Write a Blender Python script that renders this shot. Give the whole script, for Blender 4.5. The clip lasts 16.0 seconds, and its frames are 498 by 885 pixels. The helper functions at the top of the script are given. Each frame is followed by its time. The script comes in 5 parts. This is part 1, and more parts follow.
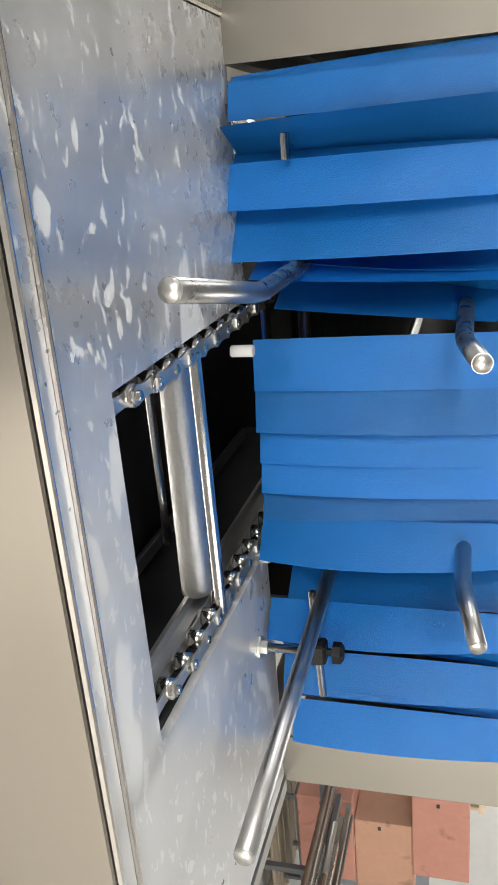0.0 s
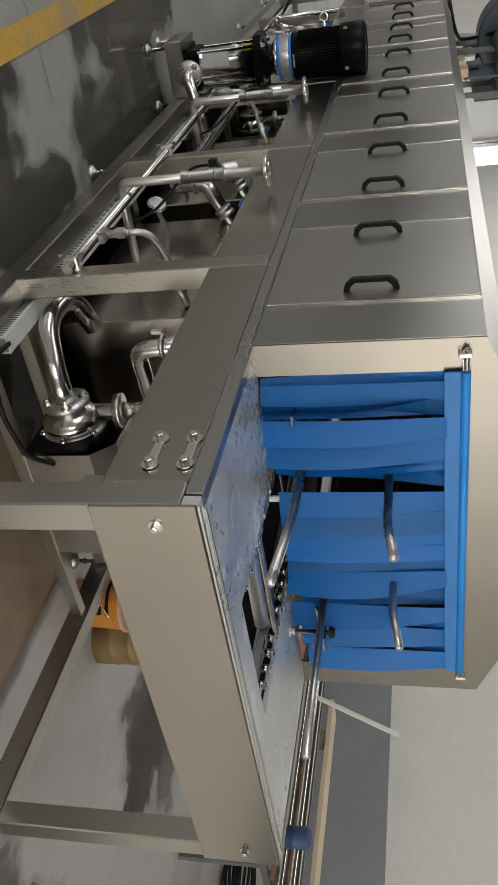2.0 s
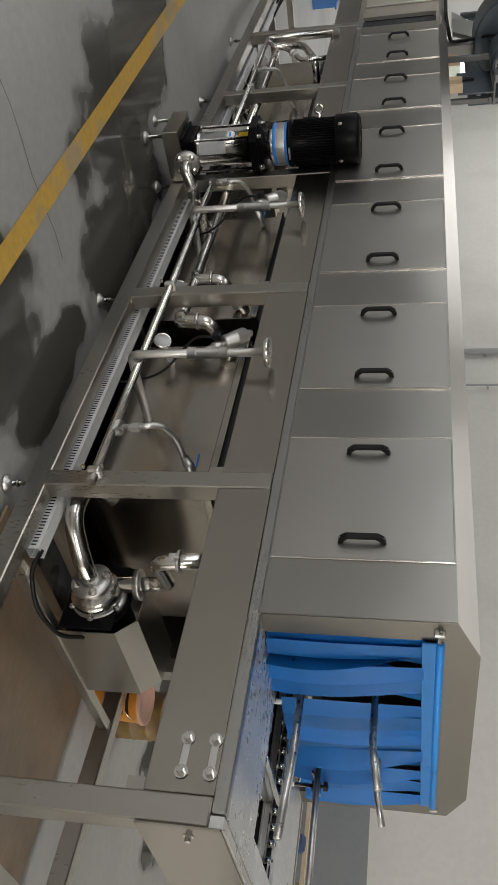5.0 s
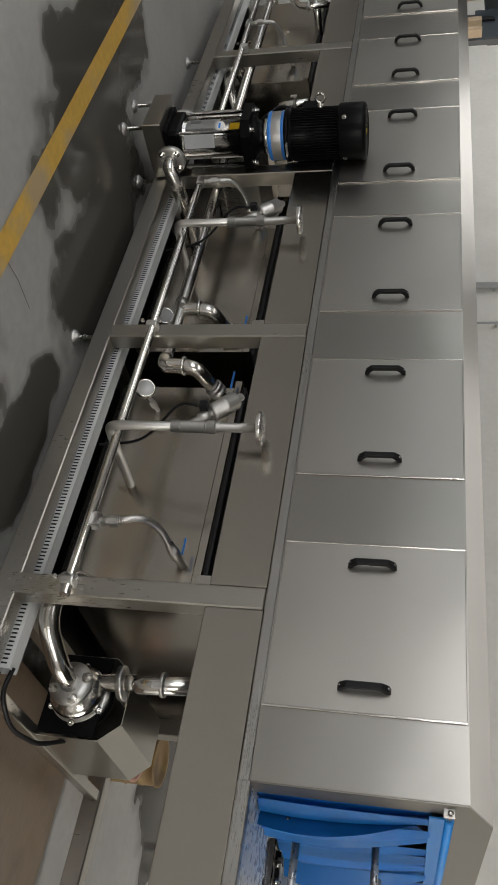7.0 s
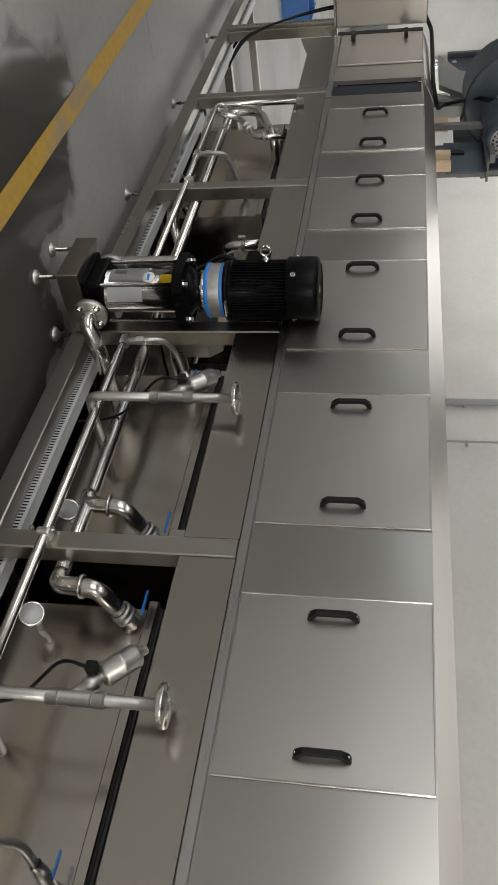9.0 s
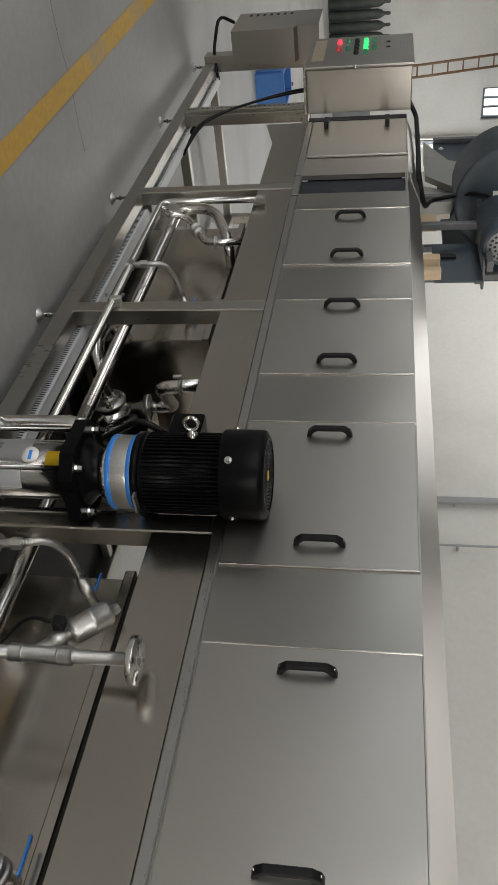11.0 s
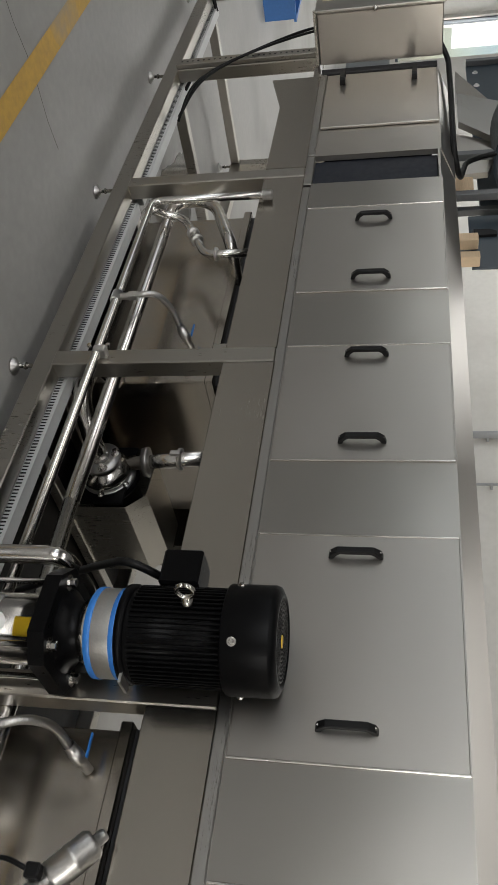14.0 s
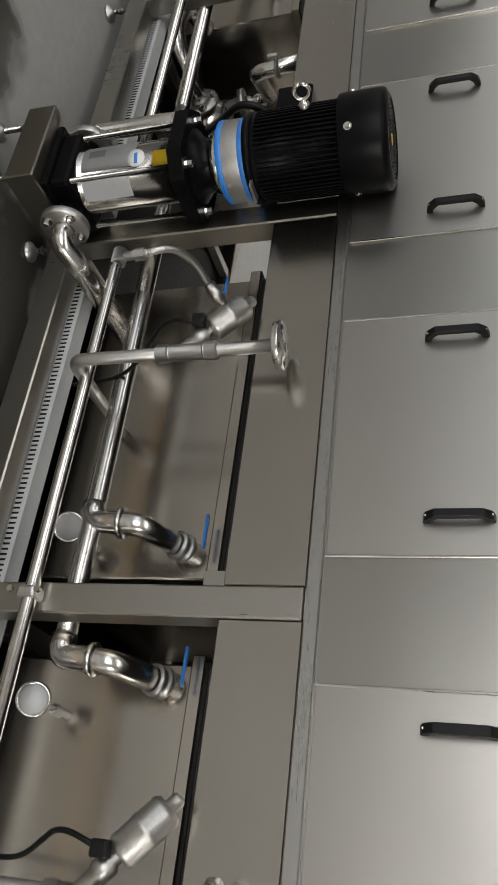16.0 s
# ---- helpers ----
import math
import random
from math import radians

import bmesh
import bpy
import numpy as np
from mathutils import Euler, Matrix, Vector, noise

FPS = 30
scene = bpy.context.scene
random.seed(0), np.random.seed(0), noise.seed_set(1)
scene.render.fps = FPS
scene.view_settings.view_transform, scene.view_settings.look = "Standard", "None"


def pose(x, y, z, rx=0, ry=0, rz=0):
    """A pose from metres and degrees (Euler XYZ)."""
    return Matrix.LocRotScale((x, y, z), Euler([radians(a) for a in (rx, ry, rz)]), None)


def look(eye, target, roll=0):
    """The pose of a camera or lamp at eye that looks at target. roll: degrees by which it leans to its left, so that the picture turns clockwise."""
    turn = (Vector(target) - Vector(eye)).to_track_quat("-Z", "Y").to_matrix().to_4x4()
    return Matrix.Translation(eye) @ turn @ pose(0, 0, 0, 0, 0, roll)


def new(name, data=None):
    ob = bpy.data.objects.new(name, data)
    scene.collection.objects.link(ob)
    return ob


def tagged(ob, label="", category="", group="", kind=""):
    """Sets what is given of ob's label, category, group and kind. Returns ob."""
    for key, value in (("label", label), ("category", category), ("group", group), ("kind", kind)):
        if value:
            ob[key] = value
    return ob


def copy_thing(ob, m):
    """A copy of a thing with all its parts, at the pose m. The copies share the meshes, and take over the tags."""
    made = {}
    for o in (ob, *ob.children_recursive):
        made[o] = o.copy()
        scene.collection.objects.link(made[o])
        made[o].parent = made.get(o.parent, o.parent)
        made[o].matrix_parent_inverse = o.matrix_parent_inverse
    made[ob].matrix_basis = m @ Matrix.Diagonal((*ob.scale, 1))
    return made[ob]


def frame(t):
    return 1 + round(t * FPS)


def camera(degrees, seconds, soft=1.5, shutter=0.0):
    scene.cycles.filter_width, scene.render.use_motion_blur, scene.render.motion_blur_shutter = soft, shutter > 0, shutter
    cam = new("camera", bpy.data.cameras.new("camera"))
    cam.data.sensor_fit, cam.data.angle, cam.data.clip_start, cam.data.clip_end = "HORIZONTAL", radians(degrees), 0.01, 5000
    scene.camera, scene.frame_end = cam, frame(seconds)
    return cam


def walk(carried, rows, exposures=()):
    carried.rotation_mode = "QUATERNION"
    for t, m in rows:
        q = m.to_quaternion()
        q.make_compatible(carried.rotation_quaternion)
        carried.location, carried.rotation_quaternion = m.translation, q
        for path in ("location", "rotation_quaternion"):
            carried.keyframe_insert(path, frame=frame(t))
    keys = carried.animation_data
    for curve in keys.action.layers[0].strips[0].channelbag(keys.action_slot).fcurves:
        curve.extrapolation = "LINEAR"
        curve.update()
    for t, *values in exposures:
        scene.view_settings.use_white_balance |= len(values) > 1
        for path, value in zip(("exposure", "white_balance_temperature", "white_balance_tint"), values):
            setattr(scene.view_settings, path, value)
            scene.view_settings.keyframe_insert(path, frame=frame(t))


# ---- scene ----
cam = camera(34.4, 16.0)
PATH = [
    (0, (1.103, 0.201, 1.32), (-0.704, 0.866, 0.778), 90.7),
    (0.5, (1.274, -0.041, 1.354), (-0.479, 0.757, 0.816), 90.5),
    (1, (1.435, -0.355, 1.374), (-0.248, 0.599, 0.867), 89.0),
    (1.5, (1.605, -0.628, 1.391), (-0.018, 0.434, 0.906), 88.1),
    (2, (1.653, -0.911, 1.413), (0.071, 0.231, 0.972), 89.2),
    (2.5, (1.71, -1.159, 1.441), (0.132, 0.001, 1.035), 90.0),
    (3, (1.806, -1.337, 1.449), (0.234, -0.171, 1.04), 90.4),
    (3.5, (1.768, -1.533, 1.451), (0.226, -0.331, 1.028), 90.3),
    (4, (1.642, -1.727, 1.458), (0.131, -0.485, 1.04), 90.4),
    (4.2, (1.56, -1.757, 1.452), (0.063, -0.497, 1.037), 90.3),
    (6.3, (0.862, -2.056, 1.423), (-0.39, -0.552, 1.01), 91.9),
    (6.5, (0.794, -2.069, 1.403), (-0.443, -0.552, 0.994), 92.0),
    (7, (0.585, -2.096, 1.399), (-0.642, -0.573, 0.982), 91.6),
    (7.5, (0.418, -2.116, 1.39), (-0.838, -0.614, 0.98), 91.6),
    (8, (0.233, -2.006, 1.402), (-1.083, -0.553, 1.005), 91.5),
    (8.5, (0.037, -1.936, 1.405), (-1.324, -0.522, 1.022), 91.7),
    (9, (-0.202, -1.909, 1.421), (-1.595, -0.518, 1.066), 91.5),
    (9.5, (-0.433, -1.823, 1.411), (-1.856, -0.46, 1.067), 91.4),
    (9.7, (-0.549, -1.748, 1.414), (-1.989, -0.401, 1.081), 91.3),
    (11.8, (-1.576, -1.631, 1.432), (-3.088, -0.361, 1.112), 91.0),
    (12, (-1.667, -1.639, 1.423), (-3.176, -0.362, 1.115), 91.1),
    (12.5, (-1.857, -1.683, 1.443), (-3.339, -0.371, 1.155), 91.1),
    (13, (-2.005, -1.663, 1.428), (-3.451, -0.311, 1.143), 90.9),
    (13.5, (-2.062, -1.684, 1.427), (-3.452, -0.284, 1.1), 90.5),
    (14, (-1.972, -1.789, 1.401), (-3.28, -0.326, 1.015), 90.2),
    (14.5, (-1.79, -1.787, 1.387), (-2.983, -0.243, 0.946), 89.9),
    (15, (-1.535, -1.704, 1.37), (-2.647, -0.126, 0.848), 89.2),
    (15.5, (-1.385, -1.621, 1.35), (-2.411, -0.007, 0.766), 88.6),
    (16, (-1.142, -1.52, 1.344), (-2.115, 0.127, 0.759), 87.9),
]
walk(cam, [(t, look(eye, target, roll)) for t, eye, target, roll in PATH],
     [(0, 0.96), (0.5, 0.85), (1.0, 0.6), (1.5, 0.28), (2.0, 0.1), (3.0, 0.12), (7.0, 0.0), (9.5, 0.15), (12.0, 0.15), (13.5, 0.18), (14.0, 0.18), (14.5, 0.28), (15.0, 0.62), (15.5, 0.55), (16.0, 0.42)])

# ---- world, light ----
world = bpy.data.worlds.new("world")
scene.world = world
world.use_nodes = True
wn = world.node_tree.nodes
sky = wn.new("ShaderNodeTexSky")
sky.sky_type, sky.sun_disc = "NISHITA", False
sky.sun_elevation, sky.sun_rotation = radians(33), radians(83)
world.node_tree.links.new(sky.outputs[0], wn["Background"].inputs[0])
wn["Background"].inputs[1].default_value = 0.12


def area_lamp(name, eye, target, sx, sy, watts, colour):
    d = bpy.data.lights.new(name, "AREA")
    d.shape, d.size, d.size_y, d.energy, d.color = "RECTANGLE", sx, sy, watts, colour
    ob = new(name, d)
    ob.matrix_world = look(eye, target)
    return ob


# low sun through the added, unseen gate, on the floor before the feed end
sun = new("sun", bpy.data.lights.new("sun", "SUN"))
sun.data.energy, sun.data.angle, sun.data.color = 5.0, radians(0.5), (1.0, 0.93, 0.82)
sun.matrix_world = look((8, 1, 5.2), (0, 0.2, 0.0))

# fill lamps added for unseen daylight: feed-end gate, long-wall and east windows, closed roof
area_lamp("fill_at_gate", (7.8, 3.6, 2.3), (0, 2.0, 1.4), 4.4, 4.2, 230, (1.0, 0.94, 0.85))
area_lamp("fill_at_window", (7.8, -4.6, 3.0), (0, 0.5, 1.2), 3.0, 2.0, 260, (1.0, 0.97, 0.92))
area_lamp("fill_at_window", (-1.5, -7.8, 3.0), (-1.5, 0, 1.6), 6.0, 2.2, 175, (0.98, 0.98, 0.98))
area_lamp("fill_at_window", (-8.75, -7.8, 3.0), (-8.75, 0, 1.6), 6.5, 2.2, 48, (0.98, 0.98, 0.98))
area_lamp("fill_at_window", (-15.75, -7.8, 3.0), (-15.75, 0, 1.6), 5.5, 2.2, 75, (0.98, 0.98, 0.98))
area_lamp("fill_below_roof", (-14.0, 3.6, 5.85), (-14.0, 3.6, 0), 9.0, 3.4, 330, (1.0, 0.99, 0.96))
area_lamp("fill_below_roof", (-3.0, 3.2, 5.85), (-3.0, 3.2, 0), 7.0, 1.4, 100, (1.0, 0.98, 0.95))
area_lamp("fill_below_roof", (-3.0, -4.0, 5.85), (-3.0, -4.0, 0), 9.0, 1.4, 95, (1.0, 0.98, 0.95))

# ---- materials ----


def material(name, colour, rough=0.5, metal=0.0, scale=30.0, vary=0.15, bump=0.1, stretch=(1, 1, 1), rough_vary=0.1, stain=0.0, stain_colour=(0.05, 0.04, 0.03), stain_scale=1.5, spec=0.5, coat=0.0, wave=0.0, fade=0.0, thresh=(0.5, 0.7)):
    m = bpy.data.materials.new(name)
    m.use_nodes = True
    nt = m.node_tree
    n, l = nt.nodes, nt.links
    b = n["Principled BSDF"]
    b.inputs["Metallic"].default_value = metal
    b.inputs["Specular IOR Level"].default_value = spec
    b.inputs["Coat Weight"].default_value = coat
    tc = n.new("ShaderNodeTexCoord")
    mp = n.new("ShaderNodeMapping")
    mp.inputs["Scale"].default_value = stretch
    l.new(tc.outputs["Object"], mp.inputs[0])
    fine = n.new("ShaderNodeTexNoise")
    fine.inputs["Scale"].default_value, fine.inputs["Detail"].default_value = scale, 4
    l.new(mp.outputs[0], fine.inputs[0])
    wide = n.new("ShaderNodeTexNoise")
    wide.inputs["Scale"].default_value, wide.inputs["Detail"].default_value = stain_scale, 6
    l.new(tc.outputs["Object"], wide.inputs[0])
    info = n.new("ShaderNodeObjectInfo")
    mix = n.new("ShaderNodeMath")
    mix.operation = "ADD"
    l.new(fine.outputs[0], mix.inputs[0])
    l.new(wide.outputs[0], mix.inputs[1])
    ramp = n.new("ShaderNodeMapRange")
    ramp.inputs[1].default_value, ramp.inputs[2].default_value = 0.6, 1.4
    ramp.inputs[3].default_value, ramp.inputs[4].default_value = 1 - vary, 1 + vary
    l.new(mix.outputs[0], ramp.inputs[0])
    col = n.new("ShaderNodeVectorMath")
    col.operation = "SCALE"
    col.inputs[0].default_value = colour
    l.new(ramp.outputs[0], col.inputs["Scale"])
    out = col.outputs[0]
    if fade:
        fd = n.new("ShaderNodeMapRange")
        fd.inputs[3].default_value, fd.inputs[4].default_value = 1 - fade, 1 + fade
        l.new(info.outputs["Random"], fd.inputs[0])
        c2 = n.new("ShaderNodeVectorMath")
        c2.operation = "SCALE"
        l.new(out, c2.inputs[0])
        l.new(fd.outputs[0], c2.inputs["Scale"])
        out = c2.outputs[0]
    if stain:
        st = n.new("ShaderNodeMapRange")
        st.inputs[1].default_value, st.inputs[2].default_value = thresh
        st.inputs[3].default_value, st.inputs[4].default_value = 0, stain
        l.new(wide.outputs[0], st.inputs[0])
        mc = n.new("ShaderNodeMix")
        mc.data_type = "RGBA"
        l.new(st.outputs[0], mc.inputs[0])
        l.new(out, mc.inputs[6])
        mc.inputs[7].default_value = (*stain_colour, 1)
        out = mc.outputs[2]
    l.new(out, b.inputs["Base Color"])
    rr = n.new("ShaderNodeMapRange")
    rr.inputs[1].default_value, rr.inputs[2].default_value = 0.6, 1.4
    rr.inputs[3].default_value, rr.inputs[4].default_value = max(0.02, rough - rough_vary), min(1, rough + rough_vary)
    l.new(mix.outputs[0], rr.inputs[0])
    l.new(rr.outputs[0], b.inputs["Roughness"])
    if bump:
        bp = n.new("ShaderNodeBump")
        bp.inputs["Strength"].default_value, bp.inputs["Distance"].default_value = bump, 0.002
        l.new(fine.outputs[0], bp.inputs["Height"])
        if wave:
            slow = n.new("ShaderNodeTexNoise")
            slow.inputs["Scale"].default_value, slow.inputs["Detail"].default_value = 2.2, 1
            l.new(tc.outputs["Object"], slow.inputs[0])
            b0 = n.new("ShaderNodeBump")
            b0.inputs["Strength"].default_value, b0.inputs["Distance"].default_value = 1.0, wave
            l.new(slow.outputs[0], b0.inputs["Height"])
            l.new(b0.outputs[0], bp.inputs["Normal"])
        l.new(bp.outputs[0], b.inputs["Normal"])
    return m


STEEL = material("brushed_steel", (0.40, 0.38, 0.35), 0.35, 1.0, 500, 0.02, 0.005, (3, 3, 0.05), 0.02, wave=0.008)
STEEL_F = material("brushed_steel_fixed_sheet", (0.35, 0.335, 0.31), 0.29, 1.0, 500, 0.012, 0.003, (3, 3, 0.05), 0.012, wave=0.008)
RIM = material("dull_rim_steel", (0.30, 0.295, 0.28), 0.46, 1.0, 60, 0.1, 0.03, (0.4, 4, 4), 0.08, wave=0.004)
STEEL_X = material("brushed_steel_lengthwise", (0.40, 0.39, 0.37), 0.30, 1.0, 90, 0.03, 0.004, (0.2, 9, 9), 0.05, wave=0.004)
SKIRT = material("brushed_steel_dull", (0.38, 0.352, 0.31), 0.23, 1.0, 90, 0.06, 0.015, (0.2, 9, 9), 0.05, wave=0.006)
FRAME = material("frame_steel", (0.42, 0.40, 0.36), 0.29, 1.0, 220, 0.03, 0.006, (1, 1, 0.1), 0.03, wave=0.003)
POLISH = material("polished_pipe_steel", (0.64, 0.62, 0.59), 0.21, 1.0, 25, 0.06, 0.02, (1, 1, 1), 0.06)
CAST = material("cast_steel", (0.55, 0.54, 0.52), 0.4, 1.0, 160, 0.1, 0.25, (1, 1, 1), 0.08)
BRUSHTANK = material("tank_steel", (0.46, 0.425, 0.375), 0.22, 1.0, 90, 0.05, 0.012, (0.2, 9, 9), 0.05, wave=0.012)
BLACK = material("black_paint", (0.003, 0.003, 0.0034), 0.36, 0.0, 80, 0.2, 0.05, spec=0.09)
BLACKPL = material("black_plastic", (0.008, 0.008, 0.0085), 0.42, 0.0, 60, 0.2, 0.05, spec=0.2)
# near-black for shade in holes and behind openings; staple marks too
DARK = material("recess_shade_and_marks", (0.02, 0.02, 0.022), 0.6, 0.0, 30, 0.2, 0.05)
BLUE = material("blue_tape", (0.03, 0.20, 0.62), 0.4, 0.0, 60, 0.1, 0.05)
DUCT = material("light_grey_plastic", (0.52, 0.53, 0.53), 0.5, 0.0, 50, 0.06, 0.03)
GREYPL = material("grey_plastic", (0.33, 0.34, 0.35), 0.5, 0.0, 50, 0.08, 0.04)
WHITE = material("white_plastic", (0.75, 0.75, 0.73), 0.45, 0.0, 50, 0.05, 0.03)
LABEL = material("white_label", (0.82, 0.83, 0.84), 0.4, 0.0, 50, 0.04, 0.0)
YELLOW = material("yellow_label", (0.75, 0.52, 0.03), 0.4, 0.0, 50, 0.04, 0.0)
WALL = material("wall_plaster", (0.62, 0.61, 0.58), 0.85, 0.0, 14, 0.06, 0.25, (1, 1, 1), 0.05, 0.35, (0.40, 0.39, 0.36), 0.7)
# wall colour darkened for the unseen south wall, to dim hood reflections
DARKWALL = material("south_wall_darkened", (0.38, 0.37, 0.355), 0.7, 0.0, 14, 0.08, 0.2, (1, 1, 1), 0.08, 0.3, (0.22, 0.21, 0.20), 1.0)
DADO = material("grey_dado_paint", (0.22, 0.235, 0.25), 0.6, 0.0, 14, 0.08, 0.2, (1, 1, 1), 0.08, 0.3, (0.30, 0.30, 0.30), 1.0)
CEIL = material("ceiling_sheet", (0.20, 0.20, 0.20), 0.7, 0.0, 10, 0.08, 0.1)

# ---- mesh helpers ----


def box(bm, x0, x1, y0, y1, z0, z1, bev=0.0, seg=1):
    vs = [bm.verts.new((x, y, z)) for x in (x0, x1) for y in (y0, y1) for z in (z0, z1)]
    fs = [bm.faces.new([vs[i] for i in q]) for q in ((0, 1, 3, 2), (4, 6, 7, 5), (0, 4, 5, 1), (2, 3, 7, 6), (0, 2, 6, 4), (1, 5, 7, 3))]
    if bev:
        es = list({e for f in fs for e in f.edges})
        bmesh.ops.bevel(bm, geom=es, offset=bev, segments=seg, affect="EDGES", profile=0.5)
    return bm


def basis(d):
    d = Vector(d).normalized()
    a = Vector((0, 0, 1)) if abs(d.z) < 0.9 else Vector((1, 0, 0))
    u = d.cross(a).normalized()
    return d, u, d.cross(u)


def lathe(bm, origin, axis, profile, seg=24, smooth=True):
    """Turned body: profile of (radius, height) along axis from origin."""
    d, u, v = basis(axis)
    o = Vector(origin)
    rings = []
    for r, h in profile:
        if r < 1e-6:
            rings.append([bm.verts.new(o + d * h)])
        else:
            rings.append([bm.verts.new(o + d * h + (u * math.cos(a) + v * math.sin(a)) * r) for a in [2 * math.pi * i / seg for i in range(seg)]])
    for a, b in zip(rings, rings[1:]):
        for i in range(seg):
            j = (i + 1) % seg
            if len(a) == 1 and len(b) == 1:
                continue
            q = [a[0], b[i], b[j]] if len(a) == 1 else [a[i], b[0], a[j]] if len(b) == 1 else [a[i], b[i], b[j], a[j]]
            f = bm.faces.new(q)
            f.smooth = smooth
    return bm


def rod(bm, p0, p1, r, seg=16):
    p0, p1 = Vector(p0), Vector(p1)
    h = (p1 - p0).length
    c = min(r * 0.15, h * 0.2)
    return lathe(bm, p0, p1 - p0, [(0, 0), (r - c, 0), (r - c, 0), (r, c), (r, c), (r, h - c), (r, h - c), (r - c, h), (r - c, h), (0, h)], seg)


def rounded(pts, bend, n=6):
    pts = [Vector(p) for p in pts]
    out = [pts[0]]
    for a, b, c in zip(pts, pts[1:], pts[2:]):
        k = min(bend, (a - b).length * 0.49, (c - b).length * 0.49)
        s, e = b + (a - b).normalized() * k, b + (c - b).normalized() * k
        for i in range(n + 1):
            t = i / n
            out.append(s * (1 - t) ** 2 + b * 2 * t * (1 - t) + e * t * t)
    out.append(pts[-1])
    return out


def tube(bm, pts, r, bend=0.05, seg=14, n=6, wall=0.0):
    """A round bar or pipe along a line with bent corners, its ends closed."""
    ps = rounded(pts, bend, n) if bend else [Vector(p) for p in pts]
    d, u, v = basis(ps[1] - ps[0])
    rings = []
    for i, p in enumerate(ps):
        t = (ps[min(i + 1, len(ps) - 1)] - ps[max(i - 1, 0)]).normalized()
        u = (u - t * u.dot(t)).normalized()
        v = t.cross(u)
        rings.append([bm.verts.new(p + (u * math.cos(a) + v * math.sin(a)) * r) for a in [2 * math.pi * k / seg for k in range(seg)]])
    for a, b in zip(rings, rings[1:]):
        for i in range(seg):
            f = bm.faces.new((a[i], a[(i + 1) % seg], b[(i + 1) % seg], b[i]))
            f.smooth = True
    bm.faces.new(rings[0][::-1])
    bm.faces.new(rings[-1])
    return bm


def prism(bm, outline, axis, a0, a1):
    """An outline of pairs, drawn out along axis 'x', 'y' or 'z' from a0 to a1."""
    def at(p, a):
        return {"x": (a, p[0], p[1]), "y": (p[0], a, p[1]), "z": (p[0], p[1], a)}[axis]
    lo, hi = [bm.verts.new(at(p, a0)) for p in outline], [bm.verts.new(at(p, a1)) for p in outline]
    k = len(outline)
    for i in range(k):
        bm.faces.new((lo[i], lo[(i + 1) % k], hi[(i + 1) % k], hi[i]))
    bm.faces.new(lo[::-1])
    bm.faces.new(hi)
    return bm


def B():
    return bmesh.new()


def mesh_of(name, bm, mat):
    bmesh.ops.recalc_face_normals(bm, faces=bm.faces)
    me = bpy.data.meshes.new(name)
    bm.to_mesh(me)
    bm.free()
    me.materials.append(mat)
    return me


def solo(name, bm, mat, label="", category="", group="", kind=""):
    return tagged(new(name, mesh_of(name, bm, mat)), label, category, group, kind)


def thing(name, at, label, category, group=""):
    ob = new(name)
    ob.empty_display_size = 0.1
    ob.matrix_basis = Matrix.Translation(at)
    return tagged(ob, label, category, group)


def part(name, bm, mat, parent, label=""):
    ob = new(name, mesh_of(name, bm, mat))
    ob.parent = parent
    if parent.parent is None:
        ob.matrix_parent_inverse = parent.matrix_basis.inverted()
    return tagged(ob, label)


def bolt(bm, at, axis, r=0.006, h=0.006, washer=True):
    d = Vector(axis).normalized()
    a = Vector(at)
    if washer:
        lathe(bm, a, d, [(r * 1.8, 0), (r * 1.8, 0.0015), (0, 0.0015)], 10, False)
    lathe(bm, a, d, [(r, 0.0015), (r, h), (r * 0.8, h + 0.001), (0, h + 0.001)], 6, False)


# ---- the hall ----
HX0, HX1, HY0, HY1, HH = -23.0, 8.0, -8.0, 6.2, 6.0


def wall_with_holes(name, axis, at, thick, lo, hi, holes, mat=WALL):
    """A wall along axis with openings (a0, a1, z0, z1) cut through."""
    bm = B()
    cuts = sorted({lo, hi, *[h[0] for h in holes], *[h[1] for h in holes]})
    for a0, a1 in zip(cuts, cuts[1:]):
        zs = [(0, HH)]
        for h in holes:
            if h[0] <= a0 and h[1] >= a1:
                zs = [(0, h[2]), (h[3], HH)]
        for z0, z1 in zs:
            if z1 - z0 > 0.01:
                if axis == "x":
                    box(bm, a0, a1, at, at + thick, z0, z1)
                else:
                    box(bm, at, at + thick, a0, a1, z0, z1)
    bmesh.ops.remove_doubles(bm, verts=bm.verts, dist=0.0005)
    return solo(name, bm, mat, kind="structure")


wall_with_holes("wall_north", "x", HY1, 0.24, HX0 - 0.24, HX1 + 0.24, [(-22.8, -20.6, 1.1, 4.4)])
# unseen wall, darkened and given added windows to shape the hood's reflections
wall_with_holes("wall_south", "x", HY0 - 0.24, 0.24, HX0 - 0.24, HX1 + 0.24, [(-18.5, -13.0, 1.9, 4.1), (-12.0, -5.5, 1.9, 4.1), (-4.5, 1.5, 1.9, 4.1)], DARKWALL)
wall_with_holes("wall_west", "y", HX0 - 0.24, 0.24, HY0, HY1, [(5.06, 5.86, 3.8, 4.9), (-3.5, -1.2, 2.6, 4.6)])
# gate and window openings here are unseen, added to let light in
wall_with_holes("wall_east", "y", HX1, 0.24, HY0, HY1, [(-6.1, -3.1, 2.0, 4.0), (1.4, 5.8, 0.0, 4.6)])
